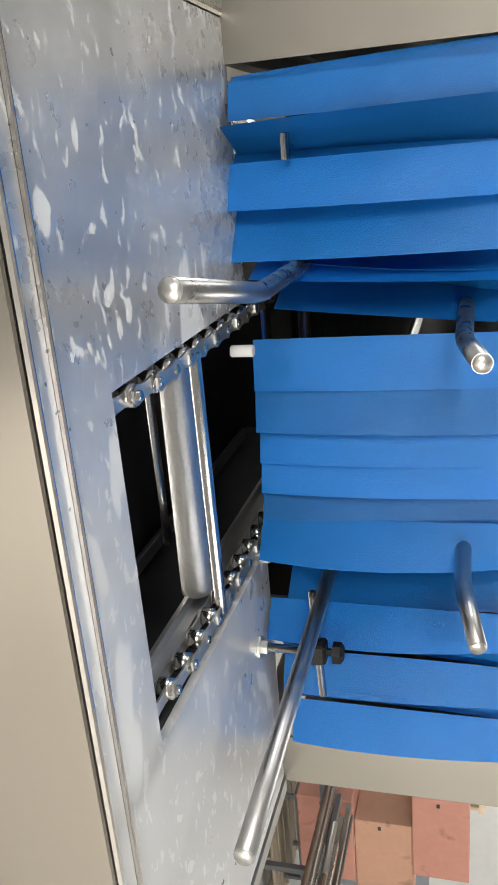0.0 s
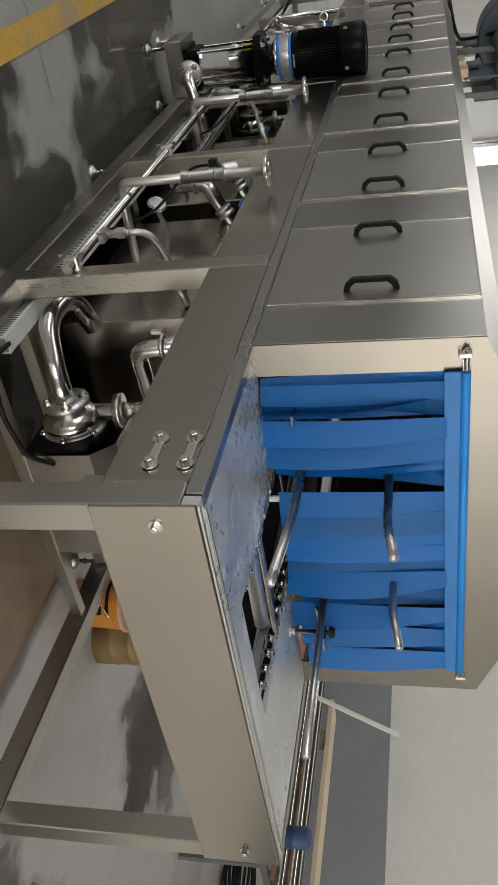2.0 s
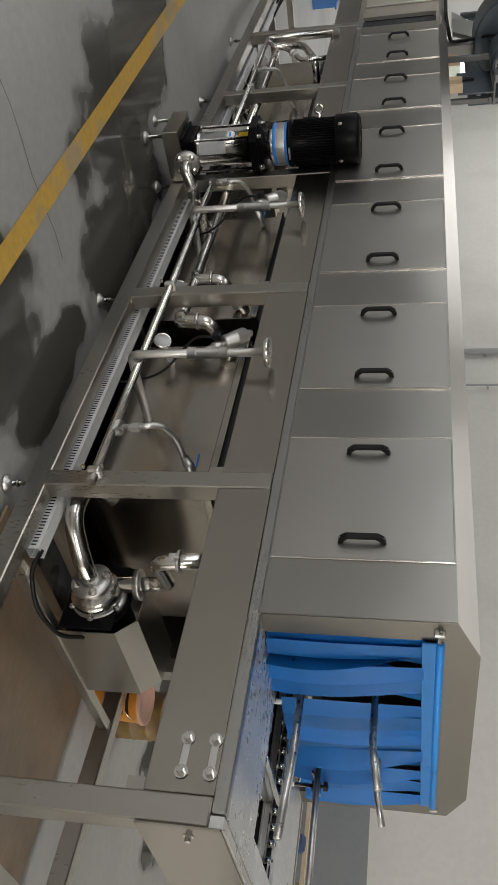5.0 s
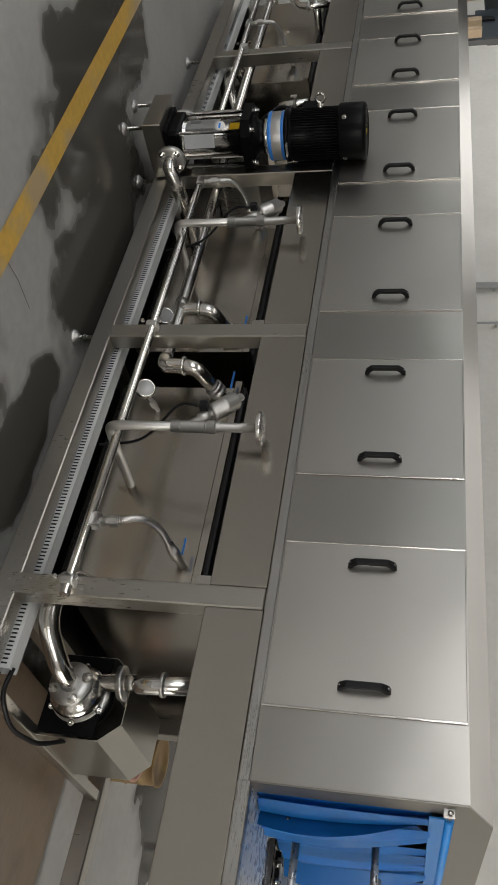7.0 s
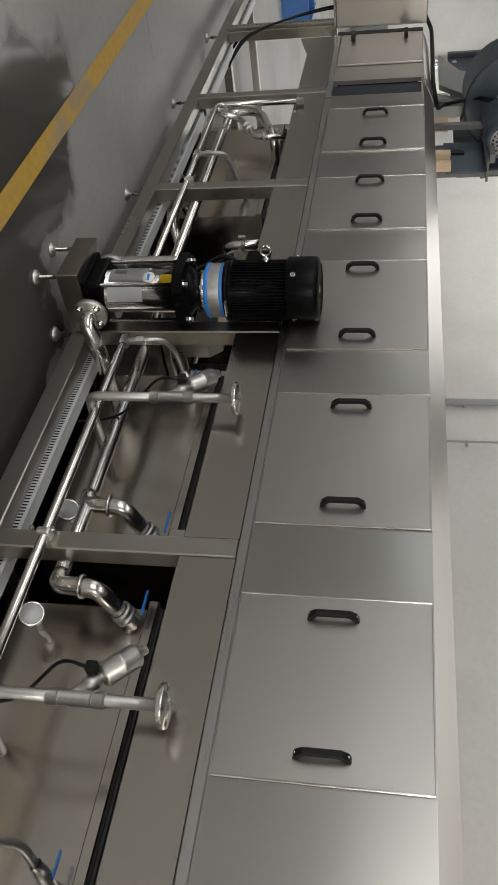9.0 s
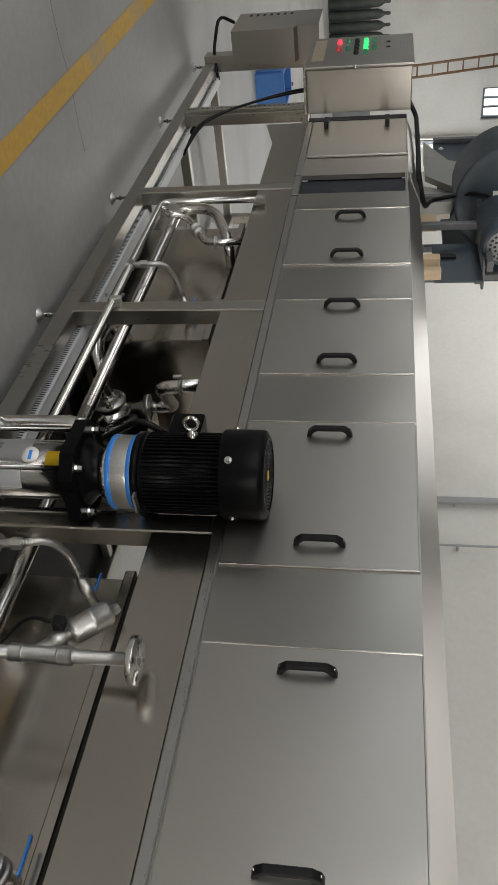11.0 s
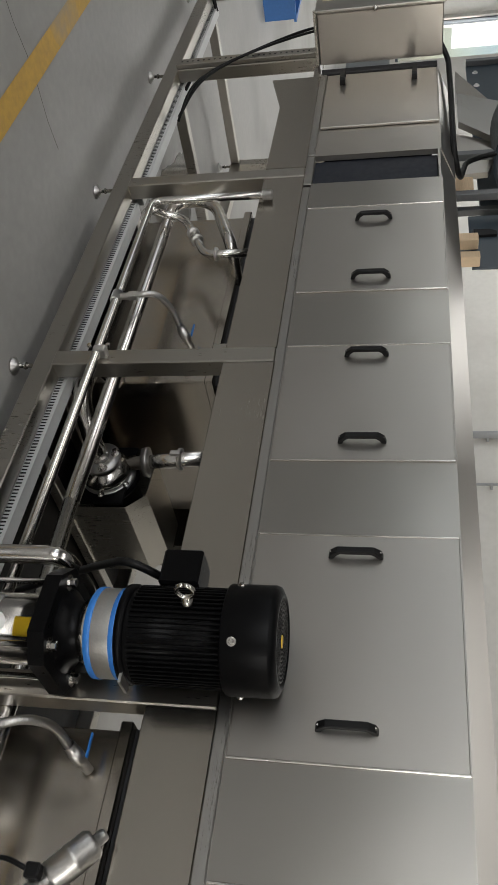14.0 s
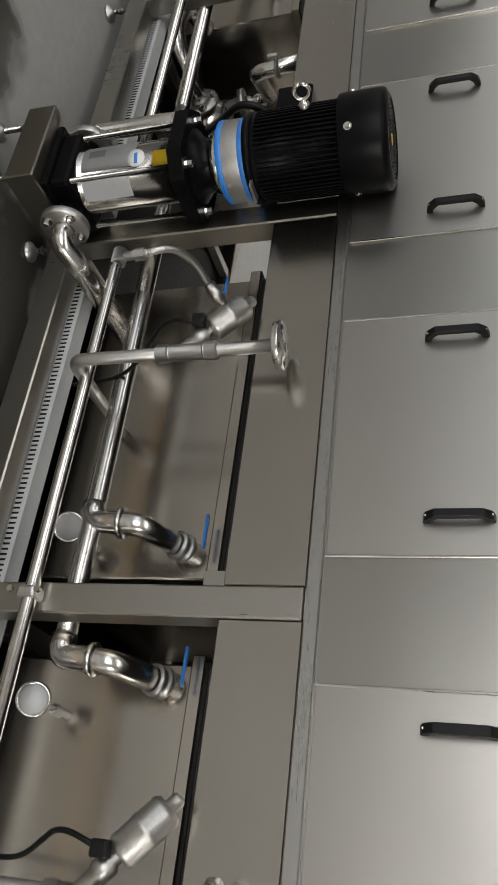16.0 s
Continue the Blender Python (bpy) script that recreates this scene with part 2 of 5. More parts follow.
solo("baseboard", box(box(B(), HX0, HX1, HY1 - 0.004, HY1, 0, 0.98), HX0, HX0 + 0.004, HY0, HY1 - 0.004, 0, 0.98), DADO, kind="structure")
solo("ceiling", box(B(), HX0 - 0.24, HX1 + 0.24, HY0 - 0.24, HY1 + 0.24, HH, HH + 0.15), CEIL, kind="structure")

GLOW = bpy.data.materials.new("bright_overcast")
GLOW.use_nodes = True
GLOW.node_tree.nodes["Principled BSDF"].inputs["Base Color"].default_value = (0.8, 0.8, 0.8, 1)
GLOW.node_tree.nodes["Principled BSDF"].inputs["Emission Color"].default_value = (0.95, 0.98, 1.0, 1)
GLOW.node_tree.nodes["Principled BSDF"].inputs["Emission Strength"].default_value = 2.2
solo("backdrop", box(box(B(), HX0 - 1.2, HX0 - 1.15, 3.5, 7.5, 2.5, 6.5), -23, -15, HY1 + 1.2, HY1 + 1.25, 0, 6), GLOW, kind="structure")
WINFRAME = material("window_frame_paint", (0.10, 0.12, 0.14), 0.5, 0.0, 40, 0.1, 0.05)
GLASS = bpy.data.materials.new("window_glass")
GLASS.use_nodes = True
gb = GLASS.node_tree.nodes["Principled BSDF"]
gb.inputs["Transmission Weight"].default_value, gb.inputs["Roughness"].default_value, gb.inputs["IOR"].default_value = 1.0, 0.03, 1.45


def window(name, axis, at, a0, a1, z0, z1, bars):
    """A framed window standing in its opening, with one pane to each field."""
    w = tagged(new(name), kind="structure")

    def bx(bm, p0, p1, q0, q1, d0, d1):
        return box(bm, p0, p1, at + d0, at + d1, q0, q1) if axis == "x" else box(bm, at + d0, at + d1, p0, p1, q0, q1)

    bm = B()
    bx(bm, a0, a0 + 0.06, z0, z1, 0.05, 0.15)
    bx(bm, a1 - 0.06, a1, z0, z1, 0.05, 0.15)
    bx(bm, a0 + 0.06, a1 - 0.06, z0, z0 + 0.06, 0.05, 0.15)
    bx(bm, a0 + 0.06, a1 - 0.06, z1 - 0.06, z1, 0.05, 0.15)
    part("window_frame", bm, WINFRAME, w)
    n = len(bars) - 1
    for i in range(n):
        p0, p1 = a0 + 0.06 + (a1 - a0 - 0.12) * bars[i], a0 + 0.06 + (a1 - a0 - 0.12) * bars[i + 1]
        if i:
            part("mullion", bx(B(), p0 - 0.02, p0 + 0.02, z0 + 0.06, z1 - 0.06, 0.06, 0.14), WINFRAME, w)
        pane = part("pane", bx(B(), p0 + 0.02, p1 - 0.02, z0 + 0.06, z1 - 0.06, 0.095, 0.101), GLASS, w)
        pane.visible_shadow = False


window("window_1", "y", HX0 - 0.24, 5.06, 5.86, 3.8, 4.9, (0, 0.33, 0.67, 1))
window("window_2", "x", HY1, -22.8, -20.6, 1.1, 4.4, (0, 1))
# windows 3 to 6 are unseen, added round the fill lamps
window("added_window_5", "y", HX1, -6.1, -3.1, 2.0, 4.0, (0, 0.33, 0.67, 1))
window("added_window_4", "x", HY0 - 0.24, -4.5, 1.5, 1.9, 4.1, (0, 0.25, 0.5, 0.75, 1))
window("added_window_6", "x", HY0 - 0.24, -18.5, -13.0, 1.9, 4.1, (0, 0.25, 0.5, 0.75, 1))
window("added_window_3", "x", HY0 - 0.24, -12.0, -5.5, 1.9, 4.1, (0, 0.25, 0.5, 0.75, 1))
# service pipes on the long wall
for x, r, lab in ((-9.2, 0.05, "grey vertical plastic pipe fixed to the plaster wall"), (-8.38, 0.016, "thin grey conduit fixed to the plaster wall")):
    wp = thing("wall_pipe", (x, HY1, 0), lab, "pipe", "wall pipes")
    part("pipe_run", tube(B(), [(x, HY1 - 0.07, 0.0), (x, HY1 - 0.07, 3.0), (x, HY1 - 0.07, HH)], r, 0, 12), GREYPL, wp)
    for z in (1.4, 2.4, 3.4):
        part("pipe_clip", box(B(), x - r - 0.015, x + r + 0.015, HY1 - 0.07, HY1, z, z + 0.03, 0.004), GREYPL, wp)

# ---- floor ----


PUDDLES = [(-2.6, -0.5, 0.75, 0.42), (-3.1, -0.75, 0.5, 0.3), (-2.2, -0.05, 0.7, 0.3), (-1.05, -0.02, 0.45, 0.16), (-0.72, -0.5, 0.5, 0.5), (-5.9, 0.75, 0.9, 0.3), (0.2, 0.6, 0.9, 0.6), (0.9, 1.9, 0.5, 0.7), (-0.9, 2.6, 0.7, 0.5)]


def floor_material():
    m = material("concrete_floor", (0.36, 0.355, 0.34), 0.58, 0.0, 22, 0.14, 0.15, (1, 1, 1), 0.1, 0.6, (0.24, 0.235, 0.22), 0.9, thresh=(0.45, 0.65))
    nt = m.node_tree
    n, l = nt.nodes, nt.links
    b = n["Principled BSDF"]
    tc = n.new("ShaderNodeTexCoord")
    wob = n.new("ShaderNodeTexNoise")
    wob.inputs["Scale"].default_value, wob.inputs["Detail"].default_value = 2.6, 3
    l.new(tc.outputs["Object"], wob.inputs[0])
    total = None
    # puddles spilled along the machine's foot: centre and half-lengths
    for cx, cy, rx, ry in PUDDLES:
        mp = n.new("ShaderNodeMapping")
        mp.inputs["Location"].default_value = (-cx / rx, -cy / ry, 0)
        mp.inputs["Scale"].default_value = (1 / rx, 1 / ry, 0)
        l.new(tc.outputs["Object"], mp.inputs[0])
        ln = n.new("ShaderNodeVectorMath")
        ln.operation = "LENGTH"
        l.new(mp.outputs[0], ln.inputs[0])
        inv = n.new("ShaderNodeMath")
        inv.operation = "SUBTRACT"
        inv.inputs[0].default_value = 1.0
        l.new(ln.outputs["Value"], inv.inputs[1])
        if total is None:
            total = inv.outputs[0]
        else:
            mx = n.new("ShaderNodeMath")
            mx.operation = "MAXIMUM"
            l.new(total, mx.inputs[0])
            l.new(inv.outputs[0], mx.inputs[1])
            total = mx.outputs[0]
    add = n.new("ShaderNodeMath")
    add.operation = "MULTIPLY_ADD"
    l.new(wob.outputs[0], add.inputs[0])
    add.inputs[1].default_value = 1.5
    l.new(total, add.inputs[2])
    mask = n.new("ShaderNodeMapRange")
    mask.inputs[1].default_value, mask.inputs[2].default_value = 0.70, 0.92
    l.new(add.outputs[0], mask.inputs[0])
    old = b.inputs["Base Color"].links[0].from_socket
    mix = n.new("ShaderNodeMix")
    mix.data_type = "RGBA"
    mix.inputs[7].default_value = (0.075, 0.071, 0.062, 1)
    l.new(mask.outputs[0], mix.inputs[0])
    l.new(old, mix.inputs[6])
    l.new(mix.outputs[2], b.inputs["Base Color"])
    oldr = b.inputs["Roughness"].links[0].from_socket
    mr = n.new("ShaderNodeMix")
    mr.data_type = "FLOAT"
    mr.inputs[3].default_value = 0.13
    l.new(mask.outputs[0], mr.inputs[0])
    l.new(oldr, mr.inputs[2])
    l.new(mr.outputs[0], b.inputs["Roughness"])
    return m


solo("floor", box(B(), -90, 70, -80, 80, -0.2, 0.0), floor_material(), kind="structure")
PAINT = material("worn_yellow_paint", (0.60, 0.37, 0.07), 0.6, 0.0, 30, 0.2, 0.1, (1, 1, 1), 0.1, 0.6, (0.30, 0.29, 0.26), 2.6, thresh=(0.5, 0.62))
bm = B()
for i in range(40):
    xa, xb = 3.0 - i * 0.5, 2.5 - i * 0.5
    ya, yb = [-0.575 + 0.016 * (x + 2.5) for x in (xa, xb)]
    vs = [bm.verts.new(p) for p in ((xa, ya - 0.05, 0.004), (xb, yb - 0.05, 0.004), (xb, yb + 0.05, 0.004), (xa, ya + 0.05, 0.004))]
    bm.faces.new(vs)
solo("floor_line", bm, PAINT, "worn yellow painted guide line on the concrete floor", "floor line", kind="structure")
# saw-cut joint of the concrete
CRACK = material("joint_dirt", (0.10, 0.095, 0.085), 0.9, 0.0, 40, 0.2, 0.2)
bm = B()
for x in (-7.9, -4.9, -1.45, 1.9):
    for i in range(60):
        y = -7.8 + i * 0.125
        w = 0.012 * math.sin(i * 1.7 + x) + 0.006 * math.sin(i * 0.6)
        w2 = 0.012 * math.sin((i + 1) * 1.7 + x) + 0.006 * math.sin((i + 1) * 0.6)
        vs = [bm.verts.new(p) for p in ((x + w, y, 0.0035), (x + w2, y + 0.125, 0.0035), (x + w2 + 0.004, y + 0.125, 0.0035), (x + w + 0.004, y, 0.0035))]
        bm.faces.new(vs)
solo("trim", bm, CRACK, kind="structure")

# ---- frame of the washer ----
W, WF = 1.245, 1.265
POSTS = [0.55, -0.515, -1.66, -2.765, -3.97, -5.135, -6.30, -7.45]
frame_thing = thing("support_stand", (-2.8, 0.57, 0), "long welded stainless steel square-tube frame on screw feet", "machine stand")
for y0 in (0.0, WF - 0.07):
    part("bottom_rail", box(B(), -7.485, 0.585, y0, y0 + 0.07, 0.10, 0.175, 0.004), FRAME, frame_thing)
    part("top_rail", box(B(), -7.485, 0.515 if y0 == 0 else 0.585, y0 + 0.012, y0 + 0.06, 0.925, 0.962, 0.003), FRAME, frame_thing)
for x in POSTS:
    for y0 in (0.0, WF - 0.07):
        o = -0.004 if y0 == 0 else 0.004
        part("post", box(B(), x - 0.035, x + 0.035, y0 + o, y0 + o + 0.07, 0.17, 0.965, 0.004), FRAME, frame_thing)
        foot = part("foot", rod(rod(B(), (x, y0 + 0.035, 0.02), (x, y0 + 0.035, 0.11), 0.008, 10), (x, y0 + 0.035, 0.045), (x, y0 + 0.035, 0.055), 0.014, 6), POLISH, frame_thing)
        part("foot_plate", lathe(B(), (x, y0 + 0.035, 0), (0, 0, 1), [(0, 0), (0.032, 0), (0.032, 0.008), (0.018, 0.02), (0.011, 0.028), (0, 0.028)], 20), CAST, foot)
    part("cross_rail", box(B(), x - 0.03, x + 0.03, 0.075, WF - 0.075, 0.105, 0.165, 0.003), FRAME, frame_thing)
for x0, x1 in zip(POSTS[1:], POSTS):
    if x1 < -5.0:
        continue
    a, b = x0 + 0.037, x1 - 0.037
    bm = box(B(), a, b, -0.001, 0.011, 0.79, 0.967, 0.002)
    part("skirt_panel", bm, SKIRT, frame_thing, "wide brushed steel skirt panel")
    part("bracket", box(box(B(), b - 0.035, b - 0.002, 0.012, 0.018, 0.74, 0.79), b - 0.035, b - 0.03, 0.018, 0.05, 0.74, 0.79), FRAME, frame_thing)
# sheets added at the back to shut out the lit floor beyond the bays
for x0, x1 in zip(POSTS[2:6], POSTS[1:5]):
    if x1 == -2.765:
        continue
    part("back_sheet", box(B(), x0 + 0.037, x1 - 0.037, WF - 0.03, WF - 0.024, 0.18, 0.92), SKIRT, frame_thing, "plain steel sheet added to darken the bay behind")
# black sheet with a lip, added to darken the floor below the tanks
part("black_undersheet", box(B(), -5.10, -0.55, 0.16, WF - 0.08, 0.112, 0.12, 0.002), BLACK, frame_thing, "black sheet added under the tanks")
part("undersheet_lip", box(B(), -5.10, -0.55, 0.142, 0.16, 0.112, 0.15, 0.002), BLACK, frame_thing)
# lower sill under the hood, and the near bay's bolts
part("hood_sill", box(B(), -5.0, 0.0, -0.007, 0.03, 0.968, 0.9995, 0.003), STEEL_X, frame_thing)

# ---- hood ----
hood = thing("washer_hood", (-2.5, 0.57, 1.0), "brushed stainless steel tunnel hood with lift-off covers", "washer hood")


def shell(x0, x1):
    out = [(0, 1.0), (0, 1.54), (0.155, 1.605), (1.09, 1.605), (W, 1.54), (W, 1.0)]
    inn = [(W - 0.025, 1.0), (W - 0.025, 1.525), (1.085, 1.58), (0.16, 1.58), (0.025, 1.525), (0.025, 1.0)]
    return prism(B(), out + inn, "x", x0, x1)


part("hood_shell", shell(-5.032, -0.004), STEEL, hood)
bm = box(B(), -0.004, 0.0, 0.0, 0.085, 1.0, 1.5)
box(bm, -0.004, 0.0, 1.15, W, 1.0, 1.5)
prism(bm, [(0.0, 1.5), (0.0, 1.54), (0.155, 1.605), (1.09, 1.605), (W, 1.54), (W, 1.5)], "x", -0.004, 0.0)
# steel colour darkened here to offset the gate's reflection in the plate
part("end_plate", bm, material("end_plate_steel_dimmed", (0.235, 0.22, 0.195), 0.36, 1.0, 90, 0.06, 0.015, (0.2, 9, 9), 0.05, wave=0.006), hood)


def door(x0, x1, handles):
    """A lift-off cover with turned edges and two black bow handles."""
    a, b = min(x0, x1), max(x0, x1)
    bm = box(B(), a, b, -0.0065, -0.001, 1.004, 1.536, 0.002)
    cover = part("cover", bm, STEEL, hood, "brushed steel cover sheet with turned edges")
    for x in (a, b):
        part("edge_lip", box(B(), x - 0.003, x + 0.003, -0.009, -0.001, 1.004, 1.537, 0.0015), POLISH, cover)
    for x in handles:
        h = B()
        out = [(-0.006, 1.198), (-0.026, 1.203), (-0.041, 1.222), (-0.041, 1.318), (-0.026, 1.337), (-0.006, 1.342)]
        inn = [(-0.006, 1.327), (-0.0215, 1.324), (-0.032, 1.311), (-0.032, 1.229), (-0.0215, 1.216), (-0.006, 1.213)]
        prism(h, out + inn, "x", x - 0.0095, x + 0.0095)
        bmesh.ops.bevel(h, geom=[e for e in h.edges], offset=0.0022, segments=1, affect="EDGES")
        hd = part("handle", h, BLACKPL, cover, "black plastic bow handle")
        for z in (1.2055, 1.3345):
            part("screw", rod(B(), (x, -0.0265, z), (x, -0.0285, z), 0.004, 8), POLISH, hd)


DOORS = [(-0.2, -0.715, (-0.265, -0.64)), (-0.975, -1.5, (-1.04, -1.43)), (-1.76, -2.365, (-1.84, -2.295)), (-2.62, -3.232, (-2.70, -3.165)), (-3.498, -4.0, (-3.57, -3.948)), (-4.29, -4.835, (-4.363, -4.738))]
for d in DOORS:
    door(*d)

for x0, x1 in ((-0.197, -0.004), (-0.972, -0.718), (-1.757, -1.503), (-2.617, -2.368), (-3.495, -3.235), (-4.287, -4.003), (-5.03, -4.838)):
    part("fixed_panel", box(B(), x0, x1, -0.0025, -0.0004, 1.002, 1.538), STEEL_F, hood, "fixed brushed steel sheet")

# outlet section past the gap
outlet = thing("outlet_hood", (-5.6, 0.57, 1.0), "brushed steel outlet hood with a lifting flap", "washer hood")
part("hood_shell", shell(-6.05, -5.26), STEEL, outlet)
part("sill", box(B(), -6.05, -5.262, -0.007, 0.03, 0.967, 0.9995, 0.003), STEEL_X, outlet)
# plate filling the gap to the cabinet, its shade painted dark
part("gap_shade_plate", box(B(), -6.102, -6.052, -0.01, 0.02, 0.97, 1.54, 0.002), DARK, outlet, "plate coloured dark for the shaded gap beside the cabinet")
flap = part("cover", box(B(), -6.02, -5.49, -0.014, -0.001, 1.004, 1.536, 0.003), STEEL, outlet, "brushed steel cover sheet")
for z in (1.085, 1.43):
    h = B()
    prism(h, [(-6.0, -0.012), (-6.0, -0.04), (-5.99, -0.05), (-5.91, -0.05), (-5.90, -0.04), (-5.90, -0.012), (-5.915, -0.012), (-5.915, -0.035), (-5.985, -0.035), (-5.985, -0.012)], "z", z - 0.012, z + 0.012)
    part("handle", h, BLACKPL, flap, "black plastic bow handle")
# dark cap and lining added to stop daylight showing through the tunnel
part("dark_tunnel_cap", box(B(), -5.90, -5.88, 0.03, W - 0.03, 0.97, 1.52), DARK, outlet)
part("dark_gap_lining", prism(B(), [(0.05, 1.0), (W - 0.05, 1.0), (W - 0.05, 1.555), (W - 0.06, 1.555), (W - 0.06, 1.02), (0.05, 1.02)], "x", -5.2595, -5.0325), DARK, outlet)
part("flap_curtain", box(B(), -5.2595, -5.0325, 0.03, 0.038, 1.0005, 1.5245), material("dark_blue_flap", (0.003, 0.006, 0.014), 0.6, 0.0, 40, 0.15, 0.05), outlet, "dark blue plastic flap")
bm = box(B(), -5.26, -5.032, 0.0, 0.06, 0.965, 1.0, 0.003)
part("sill", bm, STEEL_X, outlet)
part("roof_bridge", prism(B(), [(0.0, 1.535), (0.155, 1.603), (1.09, 1.603), (W, 1.535), (W, 1.525), (0.0, 1.525)], "x", -5.26, -5.032), STEEL, outlet)

# ---- feed table ----
def wet_table():
    m = material("scratched_wet_steel", (0.50, 0.50, 0.50), 0.34, 1.0, 40, 0.15, 0.10, (1, 1, 1), 0.14)
    n, l = m.node_tree.nodes, m.node_tree.links
    b = n["Principled BSDF"]
    tc = n.new("ShaderNodeTexCoord")
    total = None
    # dried splashes: small drops, and long smears drawn out across the sheet
    for sc, st, lo, hi in ((70, (1, 0.5, 1), 0.61, 0.65), (26, (1.2, 0.7, 1), 0.61, 0.645), (7, (1.0, 0.4, 1), 0.59, 0.63), (4.5, (1, 1, 1), 0.40, 0.75)):
        mp = n.new("ShaderNodeMapping")
        mp.inputs["Scale"].default_value = st
        l.new(tc.outputs["Object"], mp.inputs[0])
        nz = n.new("ShaderNodeTexNoise")
        nz.inputs["Scale"].default_value, nz.inputs["Detail"].default_value, nz.inputs["Distortion"].default_value = sc, 3, 0.6
        l.new(mp.outputs[0], nz.inputs[0])
        mr = n.new("ShaderNodeMapRange")
        mr.inputs[1].default_value, mr.inputs[2].default_value, mr.inputs[3].default_value, mr.inputs[4].default_value = lo, hi, 0.0 if sc > 5 else 0.36, 0.95 if sc > 5 else 0.7
        l.new(nz.outputs[0], mr.inputs[0])
        if total is None:
            total = mr.outputs[0]
        else:
            mx = n.new("ShaderNodeMath")
            mx.operation = "MAXIMUM"
            l.new(total, mx.inputs[0])
            l.new(mr.outputs[0], mx.inputs[1])
            total = mx.outputs[0]
    old = b.inputs["Base Color"].links[0].from_socket
    mc = n.new("ShaderNodeMix")
    mc.data_type = "RGBA"
    mc.inputs[7].default_value = (0.68, 0.69, 0.68, 1)
    l.new(total, mc.inputs[0])
    l.new(old, mc.inputs[6])
    l.new(mc.outputs[2], b.inputs["Base Color"])
    inv = n.new("ShaderNodeMath")
    inv.operation = "SUBTRACT"
    inv.inputs[0].default_value = 1.0
    l.new(total, inv.inputs[1])
    l.new(inv.outputs[0], b.inputs["Metallic"])
    return m


TABLE = wet_table()
table = thing("feed_table", (0.29, 0.57, 0), "stainless steel feed table with a conveyor slot, wet and smeared", "feed table")
OX0, OX1, OY0, OY1 = -0.6, 0.457, 0.392, 0.79
bm = B()
box(bm, OX1, 0.555, 0.03, WF - 0.03, 0.988, 1.0)
box(bm, -0.01, OX1, 0.03, OY0, 0.988, 1.0)
box(bm, -0.01, OX1, OY1, WF - 0.03, 0.988, 1.0)
bmesh.ops.remove_doubles(bm, verts=bm.verts, dist=0.0005)
part("table_top", bm, TABLE, table)
part("table_rim", box(B(), 0.5575, 0.586, 0.0, WF, 0.967, 1.0005), TABLE, table)
part("rim_edge", box(B(), 0.5865, 0.5915, -0.004, WF, 0.9992, 1.0065, 0.0015), POLISH, table, "bright folded edge")
part("rim_edge", box(B(), 0.5525, 0.557, 0.03, WF - 0.03, 0.99, 1.0055, 0.0015), POLISH, table, "bright folded edge")
for y in (-0.004, WF - 0.028):
    part("side_rim", box(B(), -0.004, 0.5525, y, y + 0.032, 0.968, 1.0035, 0.003), STEEL_X, table)
part("end_skirt", box(B(), 0.5865, 0.594, -0.006, WF, 0.788, 0.9985, 0.002), SKIRT, table, "brushed steel end skirt")
part("end_beam", box(B(), 0.52, 0.588, 0.075, WF - 0.075, 0.90, 0.962, 0.003), FRAME, table)
# box round the conveyor slot, the shade inside it put into its colour
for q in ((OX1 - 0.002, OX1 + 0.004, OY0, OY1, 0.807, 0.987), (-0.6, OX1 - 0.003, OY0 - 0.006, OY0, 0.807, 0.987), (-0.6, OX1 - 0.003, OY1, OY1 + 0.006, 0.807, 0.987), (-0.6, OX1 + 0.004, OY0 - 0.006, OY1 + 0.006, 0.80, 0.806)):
    part("slot_shade_box", box(B(), *q), DARK, table)
for z in (0.947, 0.875):
    pl = part("slot_plate", box(B(), 0.366, 0.475, -0.005, -0.0015, z - 0.009, z + 0.009, 0.001), CAST, table)
    for x in (0.378, 0.463):
        bm = B()
        bolt(bm, (x, -0.004, z), (0, -1, 0), 0.010, 0.014)
        part("tension_bolt", bm, POLISH, pl)
for y in (0.042, 1.20):
    bm = B()
    bolt(bm, (0.594, y, 0.913), (1, 0, 0), 0.008, 0.014)
    part("skirt_bolt", bm, POLISH, table)
# unseen floor added in the hood to keep the tunnel behind the strips dark
part("dark_hood_floor", box(B(), -4.9, -0.62, 0.03, W - 0.03, 0.94, 0.945), DARK, hood)

# ---- tanks ----


def tank(x0, x1, label):
    t = thing("water_tank", ((x0 + x1) / 2, 0.65, 0.1), label, "water tank", "tanks under the hood")
    part("tank_body", box(B(), x0, x1, 0.25, 1.05, 0.17, 0.655, 0.004), BRUSHTANK, t)
    part("tank_rim", box(B(), x0 - 0.02, x1 + 0.02, 0.23, 1.06, 0.655, 0.69, 0.004), BRUSHTANK, t)
    # top coloured near-black, for the dark gap between rim and skirt
    part("dark_tank_top", box(B(), x0 - 0.01, x1 + 0.01, 0.26, 1.04, 0.691, 0.70), DARK, t)
    return t


tank(-1.59, -0.67, "brushed steel water tank with a turned rim")
tank(-2.76, -1.80, "brushed steel water tank beside the vertical pump")
tank(-5.20, -4.10, "brushed steel water tank near the outlet")

# ---- strip curtain ----
def curtain_material():
    m = material("blue_curtain_cloth", (0.012, 0.185, 0.54), 0.33, 0.0, 700, 0.12, 0.35, (1, 1, 1), 0.08, 0.15, (0.03, 0.24, 0.70), 5.0, spec=0.4, fade=0.3)
    return m


CLOTH = curtain_material()
curtain = thing("strip_curtain", (0.0, 0.59, 1.0), "blue plastic strip curtain hung from a rod across the tunnel mouth", "curtain")
